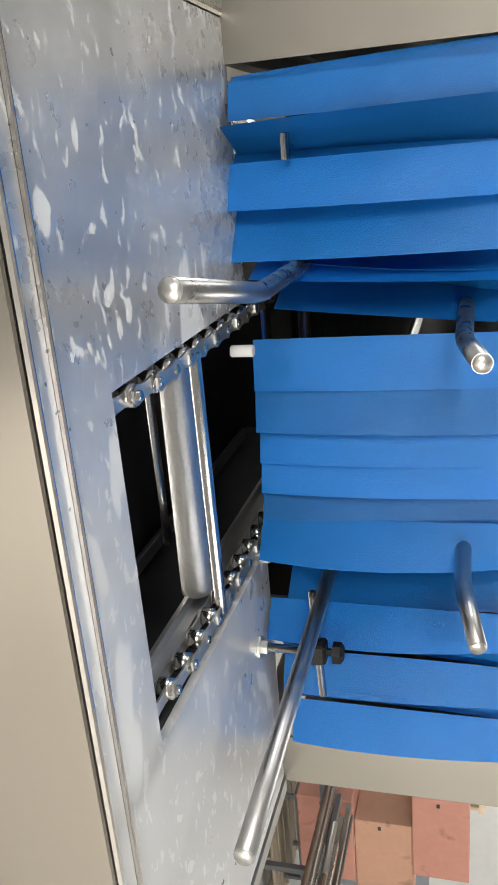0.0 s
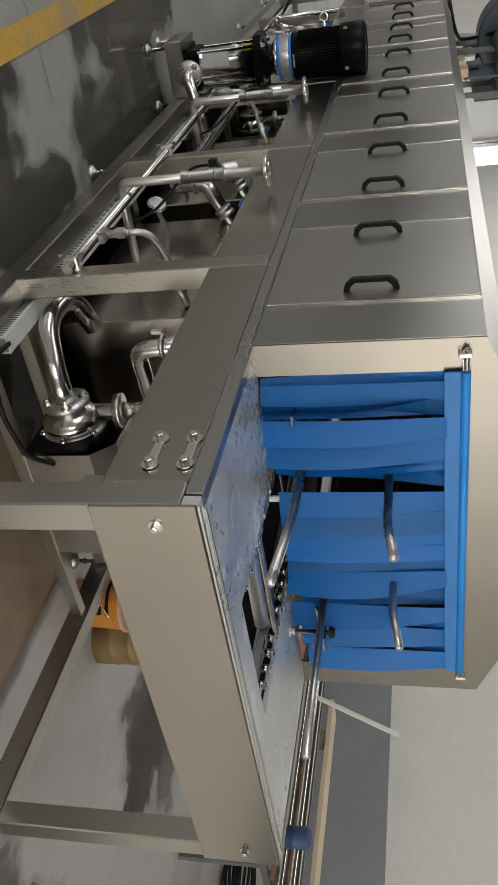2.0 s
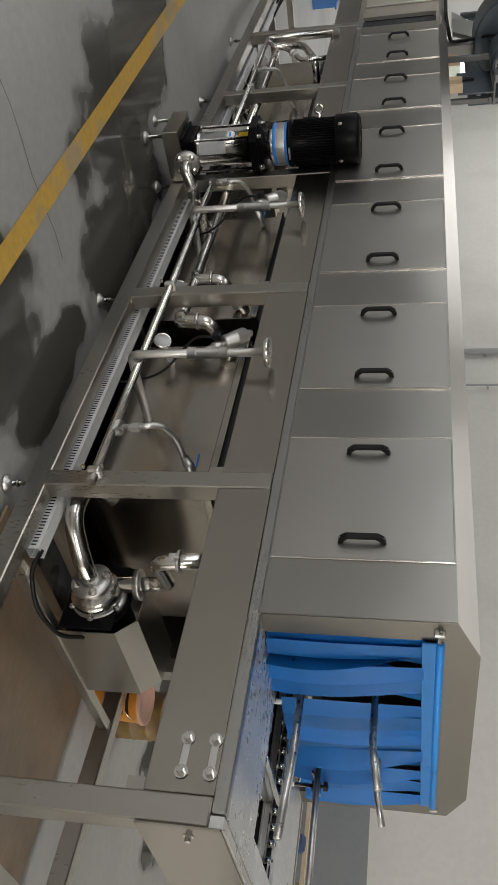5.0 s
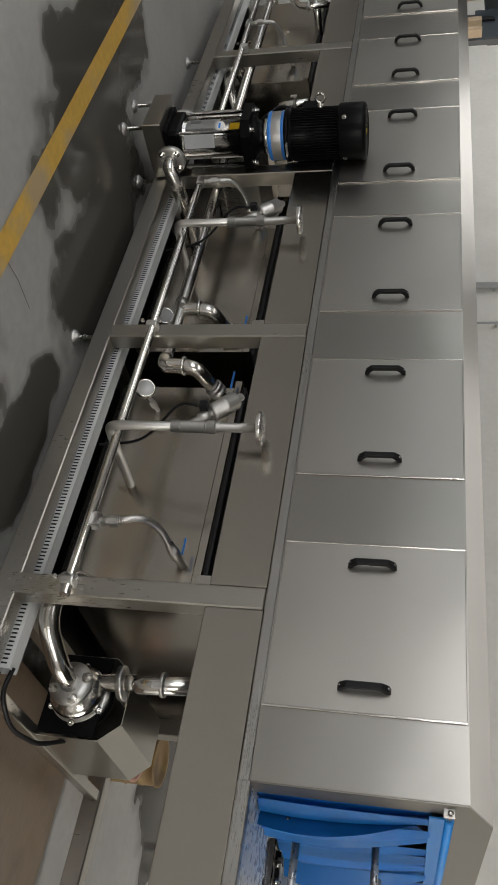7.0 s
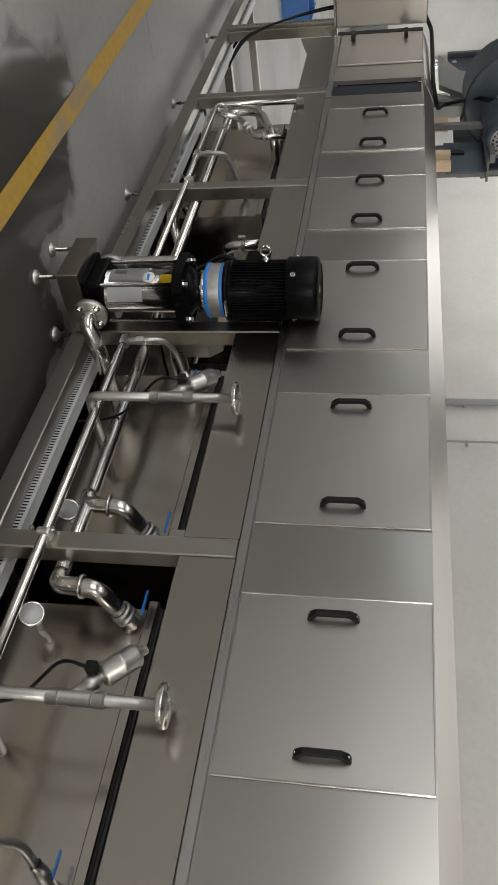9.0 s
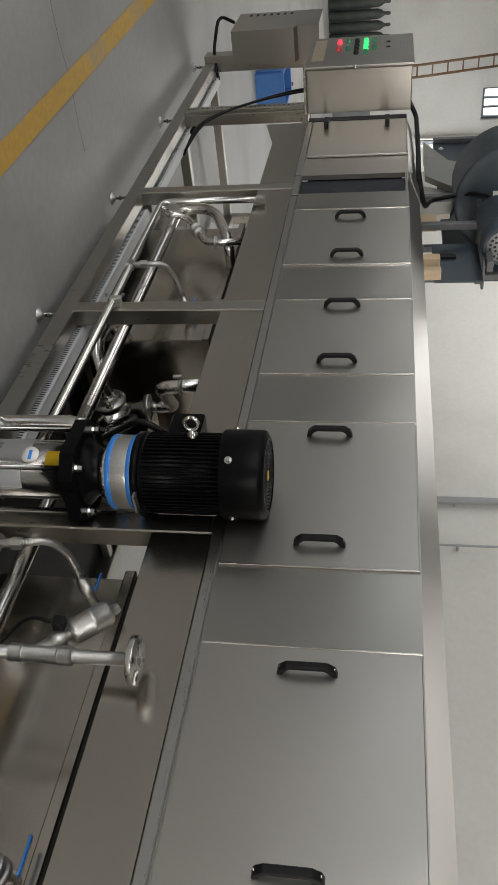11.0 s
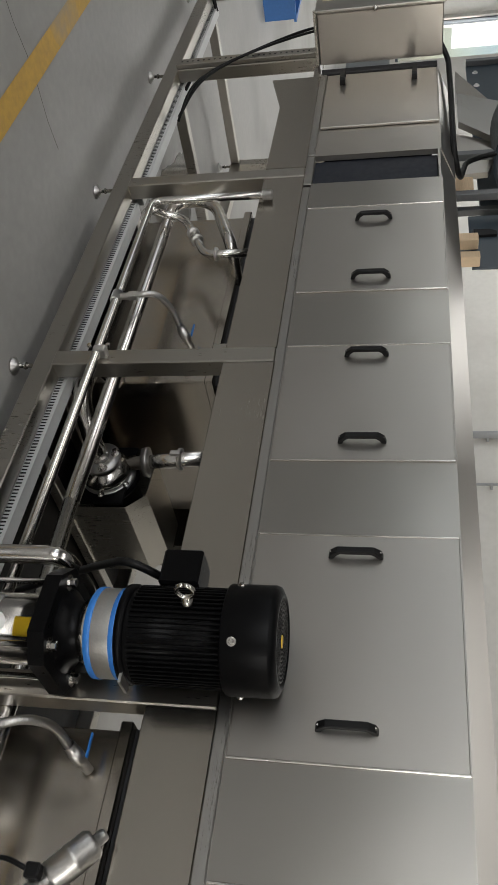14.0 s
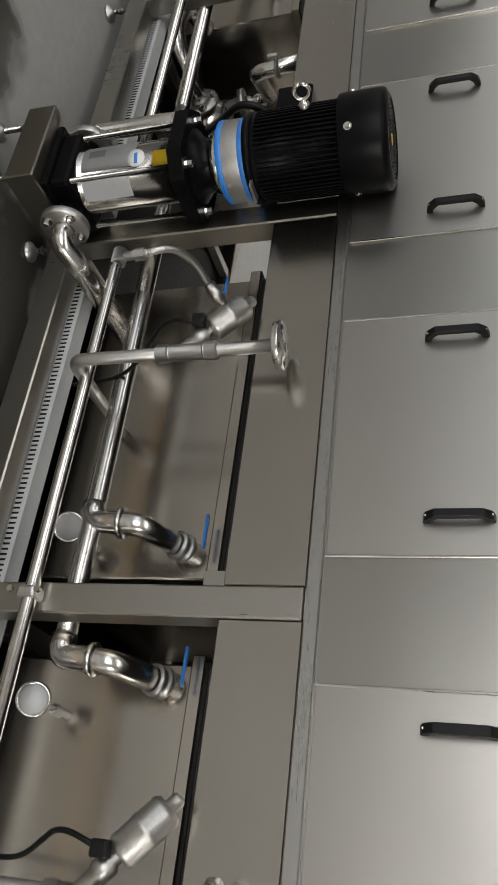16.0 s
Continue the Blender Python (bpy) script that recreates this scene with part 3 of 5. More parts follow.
part("hanging_rod", rod(B(), (0.012, 0.02, 1.495), (0.012, 1.185, 1.488), 0.007), POLISH, curtain, "steel rod")
part("hem_sleeve", tube(B(), [(0.012, 0.082, 1.4946), (0.012, 1.145, 1.4882)], 0.0115, 0), CLOTH, curtain)
part("header_band", box(B(), 0.0075, 0.0135, 0.082, 1.145, 1.445, 1.489, 0.001), CLOTH, curtain)
for y in (0.03, 1.168):
    part("rod_bracket", box(B(), -0.004, 0.02, y, y + 0.012, 1.477, 1.507, 0.002), CAST, curtain)


def strip(y0, y1, x, bow, twist, z0, lean):
    """One hanging strip, bowed and twisted towards its free end."""
    bm = B()
    rows = []
    for i in range(15):
        t = i / 14
        z = 1.452 + (z0 - 1.452) * t
        yc, hw = (y0 + y1) / 2 + lean * t * t, (y1 - y0) / 2
        row = []
        for k in range(5):
            s = k / 2 - 1
            xx = x + bow * math.sin(t * math.pi * 0.8) + twist * s * math.sin(t * 2.1) * 0.55 + 0.0012 * (1 - s * s)
            row.append(bm.verts.new((xx, yc + hw * s * (1 - 0.12 * abs(twist) * t / 0.05), z)))
        rows.append(row)
    for a, b in zip(rows, rows[1:]):
        for k in range(4):
            f = bm.faces.new((a[k], a[k + 1], b[k + 1], b[k]))
            f.smooth = True
    bmesh.ops.solidify(bm, geom=bm.faces[:], thickness=0.002)
    for e in bm.edges:
        e.smooth = e.calc_face_angle(0.0) < 0.8
    part("strip", bm, CLOTH, curtain)


STRIPS = [
    (0.086, 0.140, -0.006, 0.002, 0.02, 1.004, 0.012), (0.106, 0.156, 0.010, 0.012, 0.02, 1.006, 0.0), (0.150, 0.208, 0.002, 0.016, -0.10, 1.004, 0.004), (0.172, 0.214, -0.014, -0.012, 0.05, 1.0, 0.0),
    (0.205, 0.268, 0.014, 0.022, 0.03, 0.987, 0.0), (0.262, 0.334, 0.010, 0.018, 0.05, 0.987, 0.002), (0.322, 0.378, -0.006, -0.035, 0.14, 1.02, -0.012), (0.362, 0.412, -0.010, -0.05, -0.16, 1.03, -0.045), (0.398, 0.442, -0.014, -0.075, 0.10, 1.04, -0.03),
    (0.444, 0.52, 0.004, 0.008, 0.015, 1.009, 0.003), (0.508, 0.584, 0.010, 0.010, 0.02, 1.009, 0.0), (0.574, 0.634, 0.005, 0.010, 0.02, 1.010, 0.0), (0.624, 0.680, 0.010, 0.011, 0.02, 1.010, 0.0), (0.670, 0.726, 0.005, 0.010, 0.02, 1.008, 0.0), (0.716, 0.778, 0.016, 0.034, 0.05, 1.007, 0.0),
    (0.772, 0.828, -0.02, -0.075, -0.06, 1.03, 0.02), (0.818, 0.882, -0.014, -0.03, 0.08, 1.03, 0.01), (0.872, 0.926, 0.010, 0.020, 0.05, 1.004, 0.0), (0.918, 0.985, -0.004, -0.006, -0.05, 1.012, 0.004), (0.972, 1.040, 0.004, 0.004, 0.03, 1.018, 0.002), (1.028, 1.078, -0.004, 0.004, -0.04, 1.026, 0.002), (1.060, 1.132, 0.012, 0.012, 0.03, 1.030, 0.0),
]
for s in STRIPS:
    strip(*s)

# ---- crate guides ----
DULLBAR = material("dull_bar_steel", (0.45, 0.445, 0.44), 0.33, 1.0, 60, 0.12, 0.06, (1, 1, 1), 0.1)


def guide(name_label, pts, r=0.0112):
    g = thing("guide_bar", pts[0], name_label, "guide rail", "crate guides")
    part("bar", tube(B(), pts, r, 0.03), DULLBAR, g)
    a, b = Vector(pts[-2]), Vector(pts[-1])
    part("cut_end", lathe(B(), b, b - a, [(0, -0.002), (r * 0.96, -0.002), (r * 0.9, 0.0015), (0, 0.0015)], 16), CAST, g, "bright sawn bar end")
    return g


guide("bent round steel crate guide low over the feed table", [(-0.55, 0.345, 1.09), (0.235, 0.343, 1.088), (0.485, 0.297, 1.079)], 0.0115)
guide("bent round steel crate guide in the tunnel mouth", [(-0.55, 0.425, 1.306), (0.155, 0.42, 1.306), (0.283, 0.415, 1.326)])
guide("bent round steel crate guide in the tunnel mouth", [(-0.55, 0.745, 1.302), (0.142, 0.75, 1.306), (0.242, 0.778, 1.326)])
g = guide("long straight steel crate guide held by a clamp", [(-0.55, 0.80, 1.10), (0.25, 0.832, 1.104), (0.53, 0.846, 1.106)], 0.0112)
part("stud", rod(B(), (0.075, 0.918, 1.0), (0.075, 0.918, 1.10), 0.007, 10), POLISH, g)
part("stud_nut", lathe(B(), (0.075, 0.918, 1.0), (0, 0, 1), [(0.018, 0), (0.018, 0.004), (0.011, 0.004), (0.011, 0.014), (0, 0.014)], 6, False), CAST, g)
part("cross_pin", rod(B(), (0.072, 0.815, 1.088), (0.072, 1.0, 1.096), 0.006, 10), POLISH, g)
cl = part("clamp_block", box(B(), 0.06, 0.09, 0.90, 0.935, 1.076, 1.106, 0.004), BLACKPL, g, "black plastic clamp block")
part("clamp_knob", lathe(B(), (0.075, 0.918, 1.106), (0, 0, 1), [(0.006, 0), (0.006, 0.008), (0.017, 0.01), (0.017, 0.022), (0.012, 0.026), (0, 0.026)], 7, False), BLACKPL, cl)

# ---- conveyor chains ----
def chain(y, label):
    c = thing("conveyor_chain", (0.1, y, 0.95), label, "conveyor chain", "conveyor chains")
    part("chain_rail", box(box(B(), -0.6, 0.43, y - 0.018, y + 0.018, 0.945, 0.951), -0.6, 0.43, y - 0.003, y + 0.003, 0.951, 0.966), CAST, c)
    plate = [(-0.033, -0.006), (-0.025, -0.011), (-0.008, -0.008), (0.008, -0.008), (0.025, -0.011), (0.033, -0.006), (0.033, 0.006), (0.025, 0.011), (0.008, 0.008), (-0.008, 0.008), (-0.025, 0.011), (-0.033, 0.006)]
    link_m = mesh_of("link_plate", prism(B(), plate, "z", -0.0013, 0.0013), CAST)
    roller_m = mesh_of("roller", lathe(B(), (0, 0, -0.009), (0, 0, 1), [(0, 0), (0.0125, 0), (0.0125, 0.018), (0, 0.018)], 16), POLISH)
    pin_m = mesh_of("pin", rod(B(), (0, 0, -0.016), (0, 0, 0.017), 0.0055, 10), POLISH)

    def piece(nm, me, p):
        o = new(nm, me)
        o.parent, o.matrix_parent_inverse = c, c.matrix_basis.inverted()
        o.matrix_basis = Matrix.Translation(p)

    for i in range(21):
        x = 0.437 - i * 0.0508
        z = 0.984 - 0.5 * max(0, x - 0.36) ** 1.4
        for s in (-1, 1):
            piece("link_plate", link_m, (x - 0.0254, y, z + s * (0.0105 if i % 2 else 0.0132)))
        piece("roller", roller_m, (x, y, z))
        piece("pin", pin_m, (x, y, z))
    return c


chain(0.416, "stainless roller chain running into the tunnel")
chain(0.768, "stainless roller chain running along the far slot edge")
fl = thing("conveyor_flights", (0.0, 0.61, 0.95), "round steel flight rods between the conveyor chains", "conveyor flight")
for x in (0.215, -0.13, -0.45):
    part("flight_rod", rod(B(), (x, 0.414, 0.995), (x, 0.772, 0.995), 0.0075, 12), POLISH, fl)
part("shaft_tube", rod(B(), (0.185, 0.43, 0.955), (0.195, 0.756, 0.955), 0.021, 24), CAST, fl, "thick steel shaft tube")
part("return_rod", rod(B(), (0.02, 0.41, 0.845), (0.02, 0.775, 0.845), 0.007, 12), POLISH, fl)
for y in (0.416, 0.768):
    part("return_rail", box(B(), -0.5, 0.36, y - 0.012, y + 0.012, 0.825, 0.835, 0.002), CAST, fl)
for y in (0.462, 0.795):
    part("spacer", rod(B(), (0.012, y, 0.978), (0.012, y, 1.012), 0.009, 14), WHITE, fl, "white plastic spacer")
wb = thing("curtain_bolt", (0.045, 0.2, 1.0), "short bright steel guide pin poking through the strip curtain", "bolt")
part("bolt_shank", rod(rod(B(), (-0.06, 0.191, 1.082), (0.03, 0.191, 1.082), 0.004, 8), (0.034, 0.174, 1.082), (0.034, 0.208, 1.082), 0.006, 10), POLISH, wb)

# ---- cable trunking ----
def trunking(x0, x1):
    t = thing("cable_trunking", ((x0 + x1) / 2, 0.11, 0.1), "grey slotted plastic cable trunking along the bottom rail", "cable trunking", "cable trunkings")
    part("duct_body", prism(B(), [(0.085, 0.15), (0.139, 0.15), (0.139, 0.197), (0.135, 0.197), (0.135, 0.154), (0.089, 0.154), (0.089, 0.197), (0.085, 0.197)], "x", x0, x1), DUCT, t)
    part("duct_cover", box(B(), x0, x1, 0.083, 0.141, 0.1971, 0.201, 0.001), DUCT, t)
    m = mesh_of("slot", box(B(), -0.0026, 0.0026, -0.0006, 0.0006, -0.0095, 0.0095), BLACKPL)
    k = int((x1 - x0) / 0.014)
    for i in range(k):
        o = new("slot", m)
        o.parent, o.matrix_parent_inverse = t, t.matrix_basis.inverted()
        o.matrix_basis = Matrix.Translation((x0 + 0.007 + i * 0.014, 0.0845, 0.177))
    return t


trunking(-2.70, -0.27)
trunking(-5.10, -2.98)
trunking(-7.40, -5.17)


def cable(name, pts, r, label, mat=BLACKPL):
    return solo(name, tube(B(), pts, r, 0.12, 8), mat, label, "cable")


cable("cable", [(-0.28, 0.11, 0.20), (-0.20, 0.11, 0.19), (-0.14, 0.25, 0.18), (-0.16, 0.44, 0.20), (-0.20, 0.50, 0.26)], 0.008, "black cable drooping from the trunking end to the pump motor")

# ---- pipework ----
def pipe(name, label, group="pipework"):
    return thing(name, (0, 0, 0), label, "pipe", group)


low = thing("spray_pipe", (-2.7, -0.03, 0.36), "long polished steel pipe clamped in front of the posts", "pipe")
part("pipe_run", tube(B(), [(-0.47, -0.026, 0.355), (-2.6, -0.026, 0.355), (-2.62, -0.026, 0.355)], 0.0165, 0), POLISH, low)
part("pipe_run", tube(B(), [(-3.0, -0.026, 0.345), (-4.925, -0.026, 0.335), (-4.925, -0.026, 0.84)], 0.0165, 0.05), POLISH, low)
part("end_socket", rod(B(), (-4.925, -0.026, 0.81), (-4.925, -0.026, 0.85), 0.0205), CAST, low)
for x in (-0.515, -1.66, -3.97):
    cl = part("pipe_clamp", box(B(), x - 0.014, x + 0.014, -0.05, -0.002, 0.33, 0.378, 0.008, 2), CAST, low)
    part("clamp_nut", lathe(B(), (x, -0.05, 0.388), (0, -1, 0), [(0.008, 0), (0.008, 0.01), (0, 0.01)], 6, False), POLISH, cl)
    part("clamp_nut", lathe(B(), (x, -0.05, 0.320), (0, -1, 0), [(0.008, 0), (0.008, 0.01), (0, 0.01)], 6, False), POLISH, cl)

back = thing("return_pipe", (-3.5, 0.09, 0.4), "thick polished steel pipe behind the posts", "pipe")
part("pipe_run", tube(B(), [(-1.602, 0.09, 0.397), (-1.82, 0.09, 0.398), (-2.75, 0.09, 0.395), (-3.4, 0.09, 0.375)], 0.0255, 0), POLISH, back)
part("pipe_run", tube(B(), [(-3.4, 0.09, 0.375), (-5.085, 0.09, 0.37), (-5.10, 0.09, 0.50), (-5.04, 0.09, 0.575), (-4.76, 0.10, 0.68), (-4.72, 0.27, 0.69)], 0.0255, 0.06), POLISH, back)
part("tee_pipe", tube(B(), [(-4.86, -0.026, 0.337), (-4.90, 0.02, 0.37), (-4.90, 0.05, 0.464), (-4.76, 0.05, 0.535), (-4.63, 0.05, 0.60), (-4.63, 0.05, 0.79)], 0.0165, 0.04), POLISH, back)
for at, ax in (((-4.79, 0.05, 0.52), (0.9, 0, 0.45)), ((-4.74, 0.05, 0.545), (0.9, 0, 0.45)), ((-4.63, 0.05, 0.64), (0, 0, 1))):
    part("clamp_ring", lathe(B(), at, ax, [(0.016, 0), (0.027, 0.002), (0.027, 0.012), (0.016, 0.014)], 18), CAST, back)


def hose(x, z, label):
    """Flexible steel hose from the thin pipe to a stop valve on the tank."""
    h = thing("flexible_hose", (x, -0.026, z), label, "hose", "flexible hoses")
    part("tee", rod(B(), (x - 0.025, -0.026, z), (x + 0.025, -0.026, z), 0.0215), CAST, h)
    part("nipple", tube(B(), [(x, -0.026, z + 0.01), (x, -0.03, z + 0.075)], 0.0135, 0), CAST, h)
    part("coupling_nut", lathe(B(), (x, -0.029, z + 0.05), (0, 0, 1), [(0.019, 0), (0.019, 0.03), (0, 0.03)], 6, False), CAST, h)
    pts = rounded([(x, -0.03, z + 0.075), (x - 0.03, -0.015, z + 0.145), (x - 0.055, 0.075, z + 0.18), (x - 0.035, 0.16, z + 0.20)], 0.06, 12)
    bm = tube(B(), pts, 0.0115, 0, 12)
    part("braid", bm, CAST, h, "ribbed steel hose")
    m = mesh_of("rib", lathe(B(), (0, 0, 0), (0, 0, 1), [(0.0113, -0.002), (0.0124, 0), (0.0113, 0.002)], 12), CAST)
    total = [pts[0]]
    for a, b in zip(pts, pts[1:]):
        d = b - a
        k = max(1, int(d.length / 0.007))
        for i in range(k):
            o = new("rib", m)
            o.parent, o.matrix_parent_inverse = h, h.matrix_basis.inverted()
            o.matrix_basis = Matrix.Translation(a + d * (i / k)) @ d.to_track_quat("Z", "Y").to_matrix().to_4x4()
    v = part("stop_valve", lathe(B(), (x - 0.037, 0.155, z + 0.199), (0.032, 0.09, 0.038), [(0.017, 0), (0.017, 0.025), (0.02, 0.027), (0.02, 0.06), (0.014, 0.064), (0.014, 0.10), (0, 0.10)], 12), CAST, h)
    part("valve_lever", box(B(), x - 0.085, x - 0.02, 0.182, 0.194, z + 0.238, z + 0.244, 0.002), BLUE, v, "blue valve lever")


hose(-0.74, 0.378, "ribbed flexible steel hose with a blue-levered stop valve")
hose(-2.64, 0.36, "ribbed flexible steel hose beside the vertical pump")
hose(-4.275, 0.336, "ribbed flexible steel hose near the outlet tank")


def valve_line(x, y):
    """Riser with an angle-seat valve and an open flange on top, fed from the tank wall."""
    v = thing("valve_line", (x, y, 0.33), "steel riser pipe with an angle-seat valve and a flange on top", "valve", "valve lines")
    part("riser", tube(B(), [(x + 0.02, 0.26, 0.335), (x, y, 0.335), (x, y, 0.875)], 0.0165, 0.035), CAST, v, "dull steel riser pipe")
    part("fitting", rod(rod(rod(B(), (x, y, 0.565), (x, y, 0.60), 0.0235, 8), (x, y, 0.60), (x, y, 0.69), 0.021), (x, y, 0.69), (x, y, 0.725), 0.0235, 8), CAST, v)
    fl_ = part("flange", lathe(B(), (x, y, 0.868), (0, 0, 1), [(0.0165, 0), (0.057, 0), (0.0575, 0.001), (0.0575, 0.014), (0.057, 0.015), (0.03, 0.015), (0.03, 0.018), (0.012, 0.018), (0.012, -0.01), (0, -0.01)], 32), POLISH, v, "bright steel flange")
    for k in range(4):
        a = k * math.pi / 2 + 0.6
        part("bolt_hole", lathe(B(), (x + 0.043 * math.cos(a), y + 0.043 * math.sin(a), 0.8831), (0, 0, 1), [(0.006, 0), (0.006, 0.0008), (0, 0.0008)], 10), DARK, fl_)
    d = Vector((-0.74, 0.15, 0.66)).normalized()
    o = Vector((x, y, 0.625))
    part("valve_neck", lathe(B(), o, d, [(0.017, 0), (0.017, 0.05), (0.022, 0.052), (0.022, 0.08), (0.014, 0.085), (0.014, 0.10)], 16), CAST, v)
    act = part("actuator", lathe(B(), o + d * 0.098, d, [(0.0, 0), (0.026, 0.0), (0.033, 0.008), (0.033, 0.055), (0.034, 0.056), (0.034, 0.064), (0.033, 0.065), (0.033, 0.105), (0.026, 0.114), (0.014, 0.116), (0.014, 0.135), (0.01, 0.14), (0, 0.14)], 24), CAST, v, "cast silver pneumatic actuator")
    s = o + d * 0.105
    part("solenoid", box(B(), s.x - 0.015, s.x + 0.015, s.y - 0.05, s.y - 0.02, s.z - 0.04, s.z - 0.01, 0.003), BLACKPL, act)
    part("air_line", tube(B(), [(s.x, s.y - 0.03, s.z - 0.03), (s.x - 0.03, s.y - 0.02, s.z - 0.12), (x - 0.04, 0.06, 0.42), (x - 0.06, 0.11, 0.23)], 0.0055, 0.08, 8), BLACKPL, act, "black air hose")
    return v


valve_line(-1.103, -0.078)
valve_line(-2.252, -0.078)


def tank_drain(x):
    """Elbow and butterfly valve from the thick pipe into the tank wall, with a gauge."""
    d = thing("tank_connection", (x, 0.09, 0.4), "polished bent pipe with clamps and a blue-levered valve on the tank", "pipe fitting", "tank connections")
    part("bend", tube(B(), [(x - 0.05, 0.09, 0.395), (x, 0.09, 0.395), (x + 0.005, 0.085, 0.47), (x + 0.01, 0.09, 0.53), (x + 0.02, 0.26, 0.615)], 0.029, 0.05, 18), POLISH, d)
    part("clamp_ring", lathe(B(), (x + 0.006, 0.085, 0.475), (0.02, 0.02, 1), [(0.029, 0), (0.039, 0.002), (0.039, 0.012), (0.029, 0.014)], 22), POLISH, d)
    part("clamp_ring", lathe(B(), (x + 0.016, 0.19, 0.582), (0.02, 0.9, 0.45), [(0.029, 0), (0.037, 0.002), (0.037, 0.012), (0.033, 0.014), (0.033, 0.024), (0.037, 0.026), (0.037, 0.038), (0.029, 0.04)], 22), CAST, d)
    part("valve_lever", box(B(), x - 0.06, x + 0.03, 0.178, 0.19, 0.655, 0.662, 0.002), BLUE, d, "blue valve lever")
    return d


tank_drain(-1.885)
tank_drain(-1.555)


def gauge(x, z):
    g = thing("float_gauge", (x, 0.15, z), "round bright gauge on a stem screwed into the tank", "gauge", "gauges")
    body = part("gauge_body", lathe(B(), (x, 0.135, z), (0.25, -0.85, 0.35), [(0, -0.024), (0.022, -0.022), (0.036, -0.010), (0.040, 0.004), (0.040, 0.013), (0.036, 0.017), (0.034, 0.0145), (0, 0.0145)], 28), POLISH, g)
    part("gauge_face", lathe(B(), Vector((x, 0.135, z)) + Vector((0.25, -0.85, 0.35)).normalized() * 0.0148, (0.25, -0.85, 0.35), [(0, 0.0012), (0.033, 0.0012), (0.033, 0), (0, 0)], 24), DUCT, body, "pale dial behind glass")
    part("gauge_stem", rod(rod(B(), (x, 0.15, z), (x + 0.01, 0.256, z + 0.03), 0.009, 10), (x + 0.006, 0.20, z + 0.014), (x + 0.009, 0.23, z + 0.022), 0.014, 6), CAST, g)


gauge(-1.468, 0.328)
gauge(-1.89, 0.312)


# ---- centrifugal pumps ----
def small_pump(x0, dx):
    """Stainless centrifugal pump facing the near side, its motor under a folded sheet cover."""
    p = thing("centrifugal_pump", (x0, 0.55, 0.0), "stainless centrifugal pump with clamped pipes and a folded motor cover", "pump", "centrifugal pumps")
    c = Vector((x0, 0.43, 0.285))
    part("volute", lathe(B(), c, (0, -1, 0), [(0, -0.03), (0.06, -0.03), (0.084, -0.022), (0.093, -0.004), (0.093, 0.012), (0.082, 0.03), (0.055, 0.042), (0.045, 0.05), (0.04, 0.07), (0, 0.07)], 36), POLISH, p)
    part("back_flange", lathe(B(), c + Vector((0, 0.035, 0)), (0, -1, 0), [(0, 0), (0.108, 0), (0.108, 0.012), (0.088, 0.014), (0, 0.014)], 36), CAST, p)
    f_ = part("suction_flange", lathe(B(), c + Vector((0, -0.062, 0)), (0, -1, 0), [(0, 0), (0.074, 0), (0.074, 0.012), (0.036, 0.014), (0, 0.014)], 32), CAST, p)
    for k in range(4):
        a = 0.4 + k * math.pi / 2
        bm = B()
        bolt(bm, c + Vector((0.057 * math.cos(a), -0.076, 0.057 * math.sin(a))), (0, -1, 0), 0.010, 0.018)
        part("flange_bolt", bm, POLISH, f_)
    for k in range(6):
        a = k * math.pi / 3
        bm = B()
        bolt(bm, c + Vector((0.098 * math.cos(a), 0.02, 0.098 * math.sin(a))), (0, -1, 0), 0.007, 0.012)
        part("casing_bolt", bm, POLISH, p)
    part("suction_pipe", tube(B(), [c + Vector((0, -0.065, 0)), (x0 - 0.01, 0.27, 0.275), (x0 - 0.12, 0.135, 0.235), (x0 - 0.27, 0.115, 0.265), (x0 - 0.31, 0.26, 0.30)], 0.034, 0.085, 20, 9), POLISH, p, "mirror-polished bent suction pipe")
    part("outlet_neck", rod(B(), c + Vector((-0.035, 0, 0.05)), c + Vector((-0.045, 0, 0.15)), 0.028), POLISH, p)
    part("outlet_flange", lathe(B(), c + Vector((-0.043, 0, 0.14)), (-0.1, 0, 1), [(0, 0), (0.056, 0), (0.056, 0.01), (0.058, 0.012), (0.058, 0.022), (0.025, 0.024), (0, 0.024)], 28), CAST, p)
    part("outlet_pipe", tube(B(), [c + Vector((-0.045, 0, 0.15)), (x0 - 0.052, 0.43, 0.55), (x0 + dx, 0.15, 0.59), (x0 + dx - 0.011, 0.14, 0.82)], 0.0265, 0.045, 18), POLISH, p, "polished kinked outlet pipe")
    part("pipe_clamp", lathe(B(), (x0 + dx - 0.0055, 0.144, 0.665), (0, 0, 1), [(0.026, 0), (0.037, 0.003), (0.037, 0.013), (0.026, 0.016)], 20), CAST, p)
    part("wing_nut", box(rod(B(), (x0 + dx + 0.014, 0.105, 0.673), (x0 + dx + 0.022, 0.078, 0.673), 0.005, 8), x0 + dx + 0.012, x0 + dx + 0.028, 0.078, 0.09, 0.655, 0.690, 0.002), CAST, p)
    part("motor_plate", box(B(), x0 - 0.138, x0 + 0.138, 0.452, 0.462, 0.17, 0.375, 0.002), BLACK, p, "black motor mounting plate")
    part("motor_body", rod(B(), c + Vector((0, 0.03, 0)), c + Vector((0, 0.40, 0)), 0.095, 28), BLACK, p, "black motor")
    part("motor_flange", lathe(B(), c + Vector((0, 0.036, 0)), (0, 1, 0), [(0, 0), (0.118, 0), (0.118, 0.02), (0.09, 0.022)], 32), BLACK, p)
